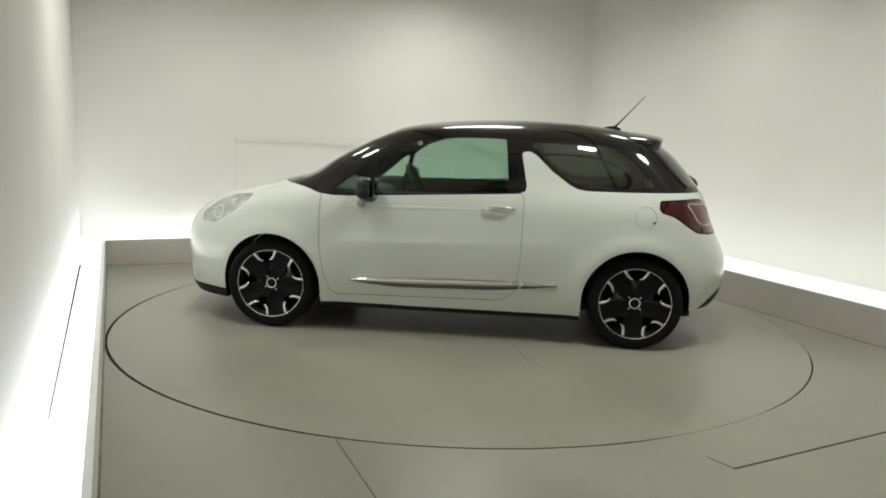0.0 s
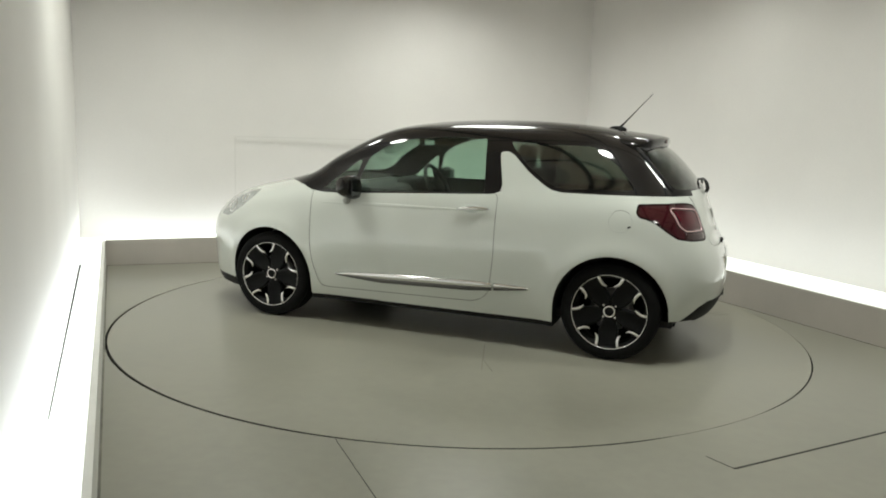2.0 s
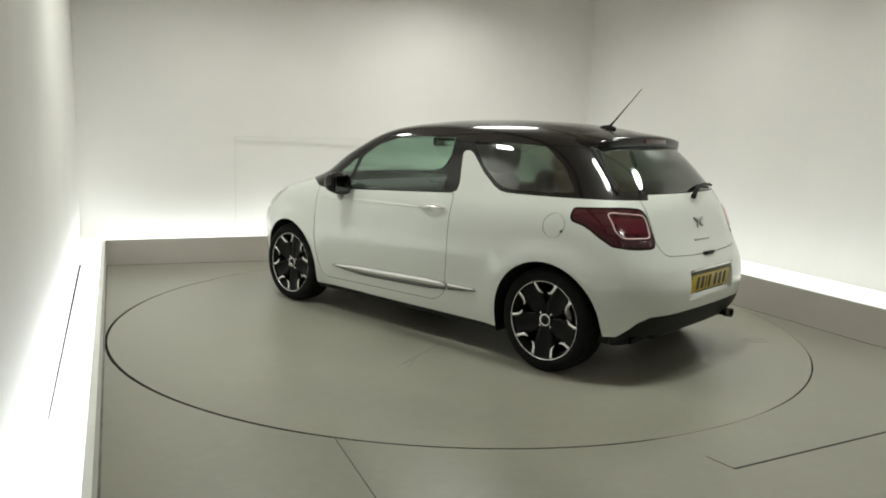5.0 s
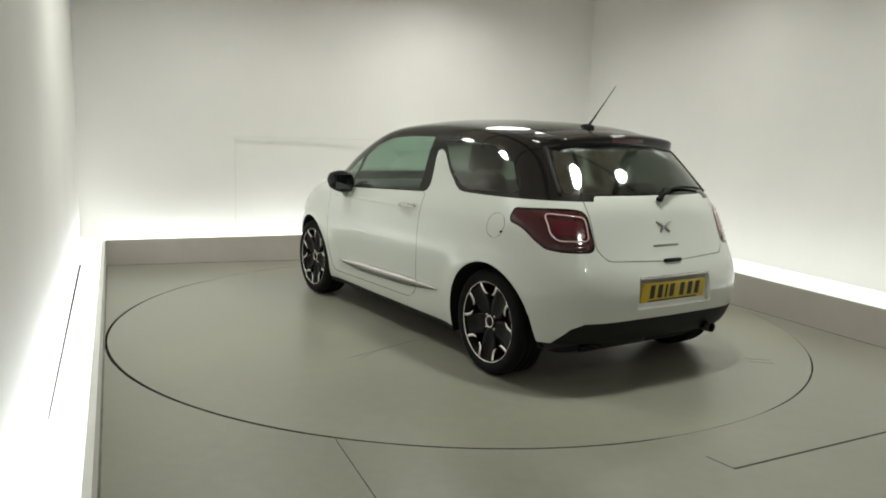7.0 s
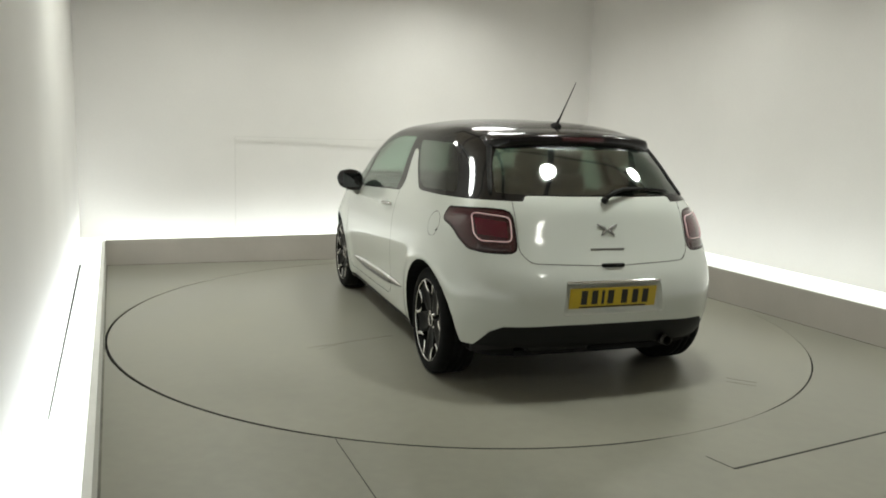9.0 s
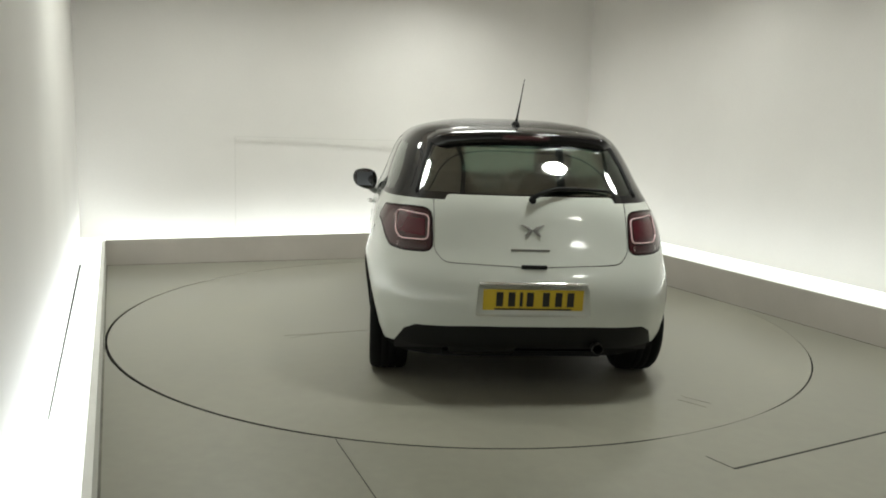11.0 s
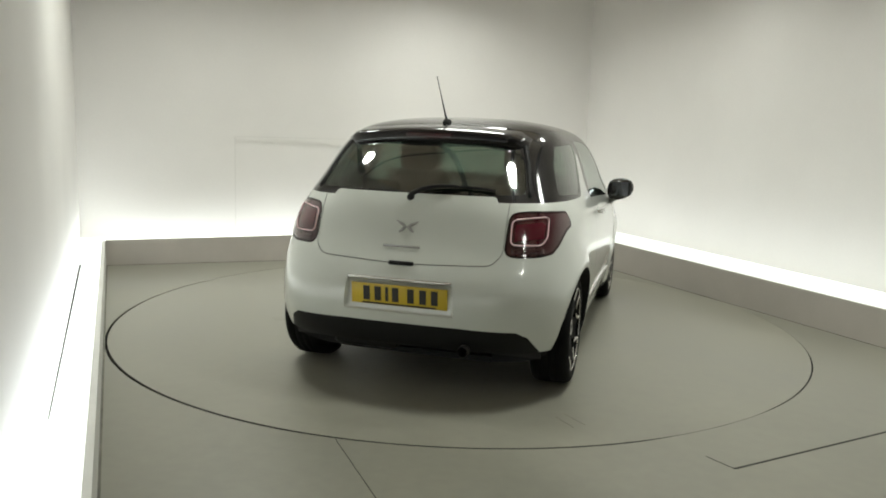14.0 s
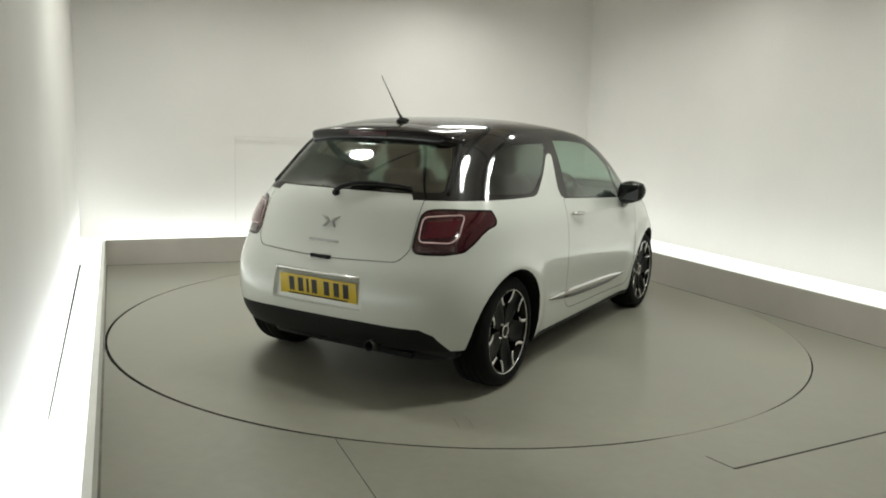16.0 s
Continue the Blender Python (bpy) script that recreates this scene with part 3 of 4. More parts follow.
    look_of = {"body": (M_WHITE, "white painted body shell"), "roof": (M_BLACK, "glossy black floating roof and pillars"), "door_window": (M_GLASS, "clear green-tinted door glass"),
               "quarter_light": (M_GLASS, "small front quarter light"), "side_window": (M_DGLASS, "dark tinted rear side glass"), "rear_window": (M_DGLASS, "dark tinted rear glass"),
               "windscreen": (M_GLASS, "clear windscreen glass"), "rear_diffuser": (M_TRIM, "matt black rear diffuser"), "tail_light": (M_RED, "dark red tail light"),
               "tail_surround": (M_BLACK, "black tail light surround"), "plate_recess": (M_WHITE, "white plate recess"), "tailgate": (M_WHITE, "white painted tailgate"), "door": (M_WHITE, "white painted door"), "fuel_flap": (M_WHITE, "round white fuel flap"),
               "headlight": (M_LENS, "clear headlight lens"), "front_lip": (M_TRIM, "black plastic front lip"), "sill": (M_TRIM, "black plastic sill skirt"),
               "door_gap": (M_SHUT, "dark shut line"), "tailgate_gap": (M_SHUT, "dark shut line"), "fuel_gap": (M_FAINT, "dark shut line")}
    made = {}
    for key, faces in groups.items():
        idx = {}
        b2 = bmesh.new()
        depth = 0.006 if "_gap" in key else (0.002 if "window" in key or key in ("windscreen",) else 0.0)
        norms = []
        for f in faces:
            vs = []
            for v in f.verts:
                if v not in idx:
                    nrm = from_tree(v.co, ref_n)
                    idx[v] = b2.verts.new(v.co - nrm * depth)
                    norms.append(nrm)
                vs.append(idx[v])
            try:
                b2.faces.new(vs)
            except ValueError:
                pass
        if key == "plate_recess":
            b2.normal_update()
            rim = [e for e in b2.edges if len(e.link_faces) == 1]
            old = {v: v.co.copy() for v in b2.verts}
            for v in b2.verts:
                v.co = Vector((-1.838 - 0.10 * (0.62 - v.co.z), v.co.y * 0.97, 0.545 + (v.co.z - 0.545) * 0.96))
            outer = {}
            for e in rim:
                q = []
                for v in e.verts:
                    if v not in outer:
                        outer[v] = b2.verts.new(old[v])
                    q.append(outer[v])
                b2.faces.new((e.verts[0], e.verts[1], q[1], q[0]))
            norms = None
            bmesh.ops.recalc_face_normals(b2, faces=b2.faces[:])
        if "window" in key or key == "windscreen" or key.startswith("quarter_light"):
            outer = list(b2.verts)
            rim = [e for e in b2.edges if len(e.link_faces) == 1]
            faces0 = list(b2.faces)
            inner = {v: b2.verts.new(v.co - n * 0.004) for v, n in zip(outer, norms)}
            for f in faces0:
                b2.faces.new([inner[v] for v in reversed(f.verts)])
            for e in rim:
                f = e.link_faces[0]
                lp = [l for l in f.loops if l.edge == e][0]
                v0, v1 = lp.vert, lp.link_loop_next.vert
                b2.faces.new((v1, v0, inner[v0], inner[v1]))
            norms = norms + [-n for n in norms]
        base = key[:-2] if key[-2:] in ("_l", "_r") else key
        material, label = look_of[base]
        name = {"door_window": "door_window", "fuel_gap": "shut_line", "door_gap": "shut_line", "tailgate_gap": "shut_line"}.get(base, base)
        ob = part(name, b2, material, car, label)
        if norms:
            ob.data.normals_split_custom_set_from_vertices(norms)
        if material in (M_GLASS, M_DGLASS):
            ob.visible_shadow = False
        made[key] = ob
    # wheel wells: from the edge of each arch straight inwards
    inwell = set(wells)
    for sx in (1, -1):
        for sy in (1, -1):
            b2 = bmesh.new()
            for f in wells:
                for e in f.edges:
                    if all(g in inwell for g in e.link_faces) and len(e.link_faces) == 2:
                        continue
                    p, q = e.verts[0].co, e.verts[1].co
                    if p.x * sx < 0 or p.y * sy < 0 or max(p.z, q.z) < 0.175:
                        continue
                    v = [b2.verts.new(c) for c in (p, q, (q.x, sy * 0.44, q.z), (p.x, sy * 0.44, p.z))]
                    b2.faces.new(v)
            ring = [b2.verts.new((sx * WB + 0.36 * math.cos(a), sy * 0.441, TYRE_R - 0.02 + 0.36 * math.sin(a))) for a in np.linspace(-0.35, math.pi + 0.35, 20)]
            b2.faces.new(ring)
            part("wheel_arch_liner", b2, M_TRIM, car, "black plastic wheel arch liner", smooth=False)
    bm.free()
    return car, made


def mathutils_kd(points):
    from mathutils import kdtree
    kd = kdtree.KDTree(len(points))
    for i, p in enumerate(points):
        kd.insert(p, i)
    kd.balance()

    def normal_at(co, normals):
        acc = Vector()
        for p, i, d in kd.find_n(co, 4):
            acc += normals[i] / (d + 1e-4)
        return acc.normalized()
    return normal_at


CAR, PARTS = build_car()


def on_side(x, z, sy, out=0.0):
    hit = SHELL[0].ray_cast(Vector((x, sy * 3.0, z)), Vector((0, -sy, 0)))
    return hit[0] + hit[1] * out, hit[1]


def on_rear(y, z, out=0.0):
    hit = SHELL[0].ray_cast(Vector((-4.0, y, z)), Vector((1, 0, 0)))
    return hit[0] + hit[1] * out, hit[1]


def ribbon(points, normals, half, thick, closed=False):
    """A raised band with rounded edges along points on a surface; half: half widths."""
    bm = bmesh.new()
    n = len(points)
    hs = half if isinstance(half, (list, tuple)) else [half] * n
    rows = []
    for i in range(n):
        a = points[(i - 1) % n] if closed or i > 0 else points[i]
        b = points[(i + 1) % n] if closed or i < n - 1 else points[i]
        d = (b - a).normalized()
        s = d.cross(normals[i]).normalized()
        p, u = points[i], normals[i]
        prof = ((1.0, -0.15), (0.82, 0.55), (0.40, 0.93), (0.0, 1.0), (-0.40, 0.93), (-0.82, 0.55), (-1.0, -0.15))
        rows.append([bm.verts.new(p + s * hs[i] * e + u * thick * f) for e, f in prof])
    for i in range(n if closed else n - 1):
        a, b = rows[i], rows[(i + 1) % n]
        for k in range(7):
            bm.faces.new((a[k], a[(k + 1) % 7], b[(k + 1) % 7], b[k]))
    if not closed:
        bm.faces.new(rows[0])
        bm.faces.new(rows[-1][::-1])
    bmesh.ops.recalc_face_normals(bm, faces=bm.faces[:])
    return bm


# one wheel, outer face towards +y, copied to the four corners
def build_wheel(car, m, turn, sy):
    wheel = new("wheel", None)
    wheel.parent = car
    wheel.matrix_local = m
    R = Matrix.Rotation(radians(turn), 4, "Y")
    tyre = lathe([(0.222, -0.098), (0.262, -0.108), (0.292, -0.100), (0.305, -0.082), (0.308, -0.05), (0.308, -0.047), (0.303, -0.045), (0.303, -0.037), (0.308, -0.035),
                  (0.308, -0.004), (0.303, -0.002), (0.303, 0.006), (0.308, 0.008), (0.308, 0.036), (0.303, 0.038), (0.303, 0.046), (0.308, 0.048), (0.305, 0.082),
                  (0.292, 0.100), (0.275, 0.106), (0.262, 0.108), (0.250, 0.107), (0.232, 0.102), (0.226, 0.096)], 72, "Y", closed=True)
    part("tyre", tyre, M_RUBBER, wheel, "black low-profile tyre")
    barrel = lathe([(0.236, 0.100), (0.236, 0.093), (0.222, 0.088), (0.205, 0.03), (0.205, -0.09), (0.06, -0.06)], 72, "Y")
    part("rim_barrel", barrel, M_RIM, wheel, "black alloy rim barrel")
    lip = lathe([(0.2355, 0.098), (0.2375, 0.1015), (0.2325, 0.103), (0.2285, 0.100), (0.2305, 0.096)], 72, "Y", closed=True)
    part("rim_lip", lip, M_ALLOY, wheel, "polished silver rim lip")
    disc = lathe([(0.05, 0.0), (0.135, 0.0), (0.135, -0.02), (0.05, -0.02)], 48, "Y", closed=True)
    part("brake_disc", disc, M_STEEL, wheel, "grey steel brake disc")
    # five broad spokes
    for k in range(5):
        bm = bmesh.new()
        a0 = math.pi / 2 + 2 * math.pi * (k + 0.5) / 5
        prof = [(0.03, 0.62, 0.068), (0.07, 0.60, 0.074), (0.11, 0.53, 0.078), (0.15, 0.42, 0.082), (0.175, 0.33, 0.086), (0.20, 0.29, 0.090), (0.231, 0.275, 0.094)]
        rows = []
        for r, h, y in prof:
            row = []
            for j in range(7):
                t = -1 + 2 * j / 6
                dip = 0.010 * (1 - t * t) if r > 0.08 else 0
                row.append(bm.verts.new((r * math.cos(a0 + h * t), y - dip, r * math.sin(a0 + h * t))))
            back = [bm.verts.new((v.co.x, v.co.y - 0.03, v.co.z)) for v in row]
            rows.append(row + back[::-1])
        for u, v in zip(rows, rows[1:]):
            n = len(u)
            for j in range(n):
                bm.faces.new((u[j], u[(j + 1) % n], v[(j + 1) % n], v[j]))
        bmesh.ops.recalc_face_normals(bm, faces=bm.faces[:])
        bm.transform(R)
        part("spoke", bm, M_RIM, wheel, "gloss black spoke")
        # polished edge round each window
        a1 = math.pi / 2 + 2 * math.pi * k / 5
        edge = [(0.231, -0.33, 0.0975, 0.0090), (0.213, -0.325, 0.095, 0.0090), (0.190, -0.295, 0.092, 0.0085), (0.172, -0.235, 0.089, 0.0080), (0.165, -0.16, 0.087, 0.0050), (0.164, -0.10, 0.086, 0.0020)]
        edge = [(r, a, y, h * 1.2) for r, a, y, h in edge]
        for sg in (1, -1):
            pts = [Vector((r * math.cos(a1 + sg * a), y, r * math.sin(a1 + sg * a))) for r, a, y, h in edge]
            bm = ribbon(pts, [Vector((0, 1, 0))] * len(pts), [h for *_, h in edge], 0.005)
            bm.transform(R)
            part("polished_edge", bm, M_ALLOY, wheel, "polished silver spoke edge")
    hub = lathe([(0.0, 0.084), (0.022, 0.083), (0.026, 0.080), (0.03, 0.070)], 32, "Y")
    part("centre_cap", hub, M_RIM, wheel, "black centre cap")
    ring = lathe([(0.028, 0.083), (0.037, 0.084), (0.039, 0.076), (0.028, 0.076)], 32, "Y", closed=True)
    part("cap_ring", ring, M_ALLOY, wheel, "silver centre cap ring")
    for k in range(4):
        a = math.pi / 4 + k * math.pi / 2 + radians(turn)
        bolt = lathe([(0.0, 0.080), (0.007, 0.079), (0.008, 0.066)], 8, "Y")
        bolt.transform(Matrix.Translation((0.052 * math.cos(a), 0, 0.052 * math.sin(a))))
        part("bolt", bolt, M_ALLOY, wheel)


M_STEEL = mat("brake_steel", (0.30, 0.29, 0.28), 0.45, metal=0.8, var=0.1, scale=30)
M_RING = mat("light_guide", (0.80, 0.58, 0.60), 0.25, coat=0.5)
M_RED2 = mat("red_lamp_core", (0.085, 0.005, 0.014), 0.15, coat=1.0)
M_GREYLENS = mat("grey_lens", (0.045, 0.015, 0.018), 0.15, coat=1.0)
M_DARKRED = mat("brake_lamp", (0.05, 0.004, 0.006), 0.2, coat=1.0)
M_MIRROR = mat("mirror_glass", (0.10, 0.105, 0.11), 0.05, metal=1.0)
M_MIRROR_IN = mat("inside_mirror_glass", (0.7, 0.72, 0.71), 0.04, metal=1.0)
M_BADGE = mat("badge_chrome", (0.36, 0.36, 0.35), 0.3, metal=0.8)
M_BAR = mat("dark_print_and_shade", (0.02, 0.018, 0.015), 0.5)

for _sx in (1, -1):
    for _sy in (1, -1):
        build_wheel(CAR, pose(_sx * WB, _sy * 0.727, TYRE_R, 0, 0, 0 if _sy > 0 else 180), {(1, 1): 11, (-1, 1): 0, (1, -1): 25, (-1, -1): 6}[(_sx, _sy)], _sy)


def build_underbody(car):
    bm = bmesh.new()
    x, y = outline(hermite_rows(SEC, 84)[0], 60)
    vs = [bm.verts.new((a, b, 0.172)) for a, b in zip(x, y)] + [bm.verts.new((a, -b, 0.172)) for a, b in list(zip(x, y))[-2:0:-1]]
    top = bm.faces.new(vs)
    # leave room for the wheels
    bmesh.ops.delete(bm, geom=[top], context="FACES_ONLY")
    for x0, x1, w in ((-0.87, 0.87, 0.72), (-1.60, -0.87, 0.44), (0.87, 1.62, 0.44), (1.62, 1.75, 0.40)):
        v = [bm.verts.new(c) for c in ((x0, -w, 0.172), (x1, -w, 0.172), (x1, w, 0.172), (x0, w, 0.172))]
        bm.faces.new(v)
    bmesh.ops.delete(bm, geom=[v for v in bm.verts if not v.link_faces], context="VERTS")
    ext = bmesh.ops.extrude_face_region(bm, geom=bm.faces[:])
    for v in ext["geom"]:
        if isinstance(v, bmesh.types.BMVert):
            v.co.z += 0.03
    bmesh.ops.recalc_face_normals(bm, faces=bm.faces[:])
    part("underbody", bm, M_TRIM, car, "black underbody tray", smooth=False)
    part("rear_axle", sweep([(-WB, -0.60, 0.27), (-WB + 0.05, -0.3, 0.25), (-WB + 0.05, 0.3, 0.25), (-WB, 0.60, 0.27)], 0.035, 10), M_TRIM, car)
    box = box_bm(-1.74, -1.50, 0.05, 0.42, 0.215, 0.30, 0.035)
    part("silencer", box, M_STEEL2, car, "dull steel silencer box")
    pipe = sweep([(-1.50, -0.30, 0.26), (-1.70, -0.34, 0.275), (-1.80, -0.349, 0.292), (-1.865, -0.349, 0.290)], 0.026, 20)
    bmesh.ops.delete(pipe, geom=[f for f in pipe.faces if f.calc_center_median().x < -1.86], context="FACES_ONLY")
    part("exhaust_pipe", pipe, M_TRIM, car)
    tip = lathe([(0.026, 0.0), (0.028, 0.003), (0.029, -0.05), (0.027, -0.05)], 24, "Y", closed=True)
    tip.transform(Matrix.Translation((-1.868, -0.349, 0.290)) @ Matrix.Rotation(radians(90), 4, "Z"))
    part("exhaust_tip", tip, M_TIP, car, "chromed exhaust tip")


M_TIP = mat("dark_chrome", (0.08, 0.078, 0.075), 0.4, metal=0.9, var=0.3, scale=40)
M_STEEL2 = mat("dull_steel", (0.02, 0.02, 0.02), 0.5, metal=0.6)
build_underbody(CAR)


def build_side_trim(car):
    for sy in (1, -1):
        # chrome strip along the door and the rear quarter
        for x0, x1 in ((0.68, -0.470), (-0.486, -0.72)):
            pts, nrm, hs = [], [], []
            for i in range(17):
                x = x0 + (x1 - x0) * i / 16
                u = (0.68 - x) / 1.40
                z = 0.372 + 0.036 * u
                p, n = on_side(x, z, sy)
                pts.append(p)
                nrm.append(n)
                hs.append(0.004 + 0.021 * min(1.0, u / 0.25, (1 - u) / 0.30 + 0.02) ** 0.7)
            part("side_strip", ribbon(pts, nrm, hs, 0.014), M_CHROME, car, "tapered chrome side strip")
            low = [p - Vector((0, 0, h * 1.3)) for p, h in zip(pts, hs)]
            part("strip_base", ribbon(low, nrm, [h * 0.55 for h in hs], 0.008), M_GREYSTRIP, car, "grey base of the chrome strip")
        # handle: cup and bar
        door = PARTS["door_l" if sy > 0 else "door_r"]
        p, n = on_side(-0.315, 0.885, sy)
        cup = bmesh.new()
        bmesh.ops.create_uvsphere(cup, u_segments=24, v_segments=12, radius=1.0)
        cup.transform(Matrix.Translation(p - n * 0.004) @ Matrix.Diagonal((0.068, 0.010, 0.034, 1)))
        part("handle_cup", cup, M_CUP, door, "recessed handle cup")
        pts = []
        for i in range(9):
            x = -0.215 - 0.215 * i / 8
            q, m = on_side(x, 0.882 + 0.012 * i / 8, sy)
            pts.append(q + m * (0.006 + 0.028 * math.sin(math.pi * min(1.0, (i + 0.6) / 9.2))))
        bar = sweep(pts, [0.006, 0.010, 0.012, 0.013, 0.013, 0.013, 0.012, 0.011, 0.007], 10)
        part("handle", bar, M_CHROME, door, "chrome door handle")
        # shoulder crease below the window line
        pts, nrm = zip(*[on_side(0.80 - 1.02 * i / 16, 0.866 + 0.016 * i / 16, sy) for i in range(17)])
        part("shoulder_crease", ribbon(list(pts), list(nrm), [0.002 + 0.010 * math.sin(math.pi * (i + 0.5) / 17) for i in range(17)], 0.0022), M_WHITE, door)
        lens = PARTS["headlight_l" if sy > 0 else "headlight_r"]
        for hx, hz, hr in ((1.655, 0.775, 0.042), (1.535, 0.845, 0.028)):
            loop = [on_side(hx + hr * math.cos(a), hz + hr * math.sin(a), sy) for a in np.linspace(0, 2 * math.pi, 21)[:-1]]
            part("lamp_ring", ribbon([p for p, n in loop], [n for p, n in loop], 0.005, 0.003, closed=True), M_CHROME, lens, "chrome lamp ring")
        # mirror
        mirror = new("wing_mirror", None)
        mirror.parent = car
        mirror["label"] = "gloss black wing mirror on a white foot"
        hb = bmesh.new()
        bmesh.ops.create_cube(hb, size=2.0)
        bmesh.ops.subdivide_edges(hb, edges=hb.edges[:], cuts=6, use_grid_fill=True)
        for v in hb.verts:
            c = v.co.normalized() * 0.8 + v.co * 0.2 / max(1e-6, max(abs(v.co.x), abs(v.co.y), abs(v.co.z)))
            taper = 1.0 - 0.22 * (c.y * sy + 1) / 2
            fx = 1.0 if c.x > 0 else 0.55
            v.co = Vector((0.530 + c.x * 0.074 * fx + 0.02 * (c.y * sy), sy * 0.914 + c.y * 0.098, 0.988 + c.z * 0.092 * taper + 0.010 * c.y * sy))
        part("housing", hb, M_BLACK, mirror, "gloss black mirror housing")
        gl = box_bm(-0.003, 0.003, -0.062, 0.062, -0.055, 0.055, 0.0028)
        gl.transform(Matrix.Translation((0.489, sy * 0.914, 0.989)))
        part("mirror_glass", gl, M_MIRROR, mirror, "mirror glass", smooth=False)
        foot = sweep([(0.61, sy * 0.80, 0.880), (0.60, sy * 0.835, 0.890), (0.575, sy * 0.870, 0.915), (0.55, sy * 0.90, 0.935)], [0.030, 0.028, 0.024, 0.024], 12)
        part("foot", foot, M_WHITEGREY, mirror, "white painted mirror foot")


M_GREYSTRIP = mat("grey_strip", (0.11, 0.105, 0.10), 0.35, metal=0.4)
M_CUP = mat("white_cup_paint", (0.58, 0.62, 0.58), 0.3, coat=1.0, var=0.01)
M_WHITEGREY = mat("satin_grey", (0.28, 0.28, 0.26), 0.35, coat=0.4)
build_side_trim(CAR)


def build_rear(car):
    gate = PARTS["tailgate"]
    # light guide rings and lamp cores
    for sy in (1, -1):
        lamp = PARTS["tail_light_l" if sy > 0 else "tail_light_r"]
        loop = rounded([(0.540, 0.828), (0.535, 0.950), (0.698, 0.964), (0.706, 0.86), (0.684, 0.826)], 0.028, 5)
        fine = []
        for i, (u, v) in enumerate(loop):
            u2, v2 = loop[(i + 1) % len(loop)]
            k = max(1, int(math.hypot(u2 - u, v2 - v) / 0.012))
            fine += [(u + (u2 - u) * j / k, v + (v2 - v) * j / k) for j in range(k)]
        pts, nrm = [], []
        for u, v in fine:
            p, n = on_rear(sy * u, v)
            pts.append(p + n * 0.001)
            nrm.append(n)
        part("light_guide", ribbon(pts, nrm, 0.0042, 0.006, closed=True), M_RING, lamp, "pale pink light guide ring")
        core = bmesh.new()
        grid = []
        for j in range(9):
            row = []
            for i in range(9):
                u = 0.556 + 0.134 * i / 8
                v = 0.846 + 0.082 * j / 8 + 0.012 * i / 8
                p, n = on_rear(sy * u, v)
                row.append(core.verts.new(p + n * 0.002))
            grid.append(row)
        for j in range(8):
            for i in range(8):
                core.faces.new((grid[j][i], grid[j][i + 1], grid[j + 1][i + 1], grid[j + 1][i]))
        bmesh.ops.recalc_face_normals(core, faces=core.faces[:])
        part("lamp_core", core, M_RED2, lamp, "deep red lamp window")
        low = []
        nl = []
        for i in range(13):
            p, n = on_rear(sy * (0.548 + 0.15 * i / 12), 0.798)
            low.append(p)
            nl.append(n)
        part("reverse_lens", ribbon(low, nl, 0.017, 0.003), M_GREYLENS, lamp, "smoky grey lower lens")
    # wiper
    def rp(y, z, o):
        return on_rear(y, z, o)[0]
    hubp = rp(0.0, 1.040, 0.012)
    hub = lathe([(0.0, 0.024), (0.016, 0.022), (0.020, 0.0), (0.0, 0.0)], 20, "Y")
    hub.transform(Matrix.Translation(hubp) @ Matrix.Rotation(radians(90), 4, "Z") @ Matrix.Rotation(radians(-20), 4, "X"))
    wiper = new("rear_wiper", None)
    wiper.parent = car
    wiper["label"] = "black rear wiper lying along the glass"
    part("pivot", hub, M_TRIM, wiper)
    arm = sweep([rp(0.0, 1.040, 0.028), rp(-0.05, 1.062, 0.036), rp(-0.12, 1.082, 0.034), rp(-0.24, 1.092, 0.026)], [0.014, 0.012, 0.009, 0.007], 8)
    part("arm", arm, M_TRIM, wiper)
    blade = sweep([rp(y, 1.094 - 0.045 * ((y + 0.24) / 0.2) ** 2 * 0.35, 0.014) for y in np.linspace(-0.06, -0.43, 9)], 0.008, 6)
    part("blade", blade, M_TRIM, wiper)
    # chrome strip over the plate, release, badge shapes
    pts, nrm = zip(*[on_rear(y, 0.630) for y in np.linspace(0.280, -0.280, 15)])
    part("plate_trim", ribbon(list(pts), list(nrm), 0.009, 0.010), M_CHROME, car, "thin chrome trim over the number plate")
    rel = box_bm(-0.012, 0.004, -0.066, 0.066, -0.010, 0.010, 0.003)
    rel.transform(Matrix.Translation(on_rear(0, 0.712)[0]))
    part("release_handle", rel, M_TRIM, gate, "black tailgate release")
    bar = box_bm(-0.004, 0.002, -0.10, 0.10, -0.006, 0.006, 0.001)
    bar.transform(Matrix.Translation(on_rear(0.015, 0.792)[0]) @ Matrix.Rotation(radians(-8), 4, "Y"))
    part("badge_bar", bar, M_BADGE, gate, "small chrome badge bar")
    for sgn, x in ((1, 0.030), (-1, -0.030)):
        pts = [on_rear(sgn * (0.060), 0.918, 0.003), on_rear(sgn * 0.022, 0.900, 0.003), on_rear(sgn * 0.010, 0.890, 0.003), on_rear(sgn * 0.026, 0.872, 0.003), on_rear(sgn * 0.040, 0.862, 0.003)]
        part("badge_chevron", ribbon([p for p, n in pts], [n for p, n in pts], [0.003, 0.010, 0.012, 0.009, 0.003], 0.005), M_BADGE, gate, "chrome chevron badge")
    # plate
    plate = box_bm(-0.004, 0.004, -0.26, 0.26, -0.0555, 0.0555, 0.003)
    P = Matrix.Translation((-1.856, 0, 0.545)) @ Matrix.Rotation(radians(-6), 4, "Y")
    plate.transform(P)
    pl = part("number_plate", plate, M_PLATE, car, "yellow rear number plate with dark characters")
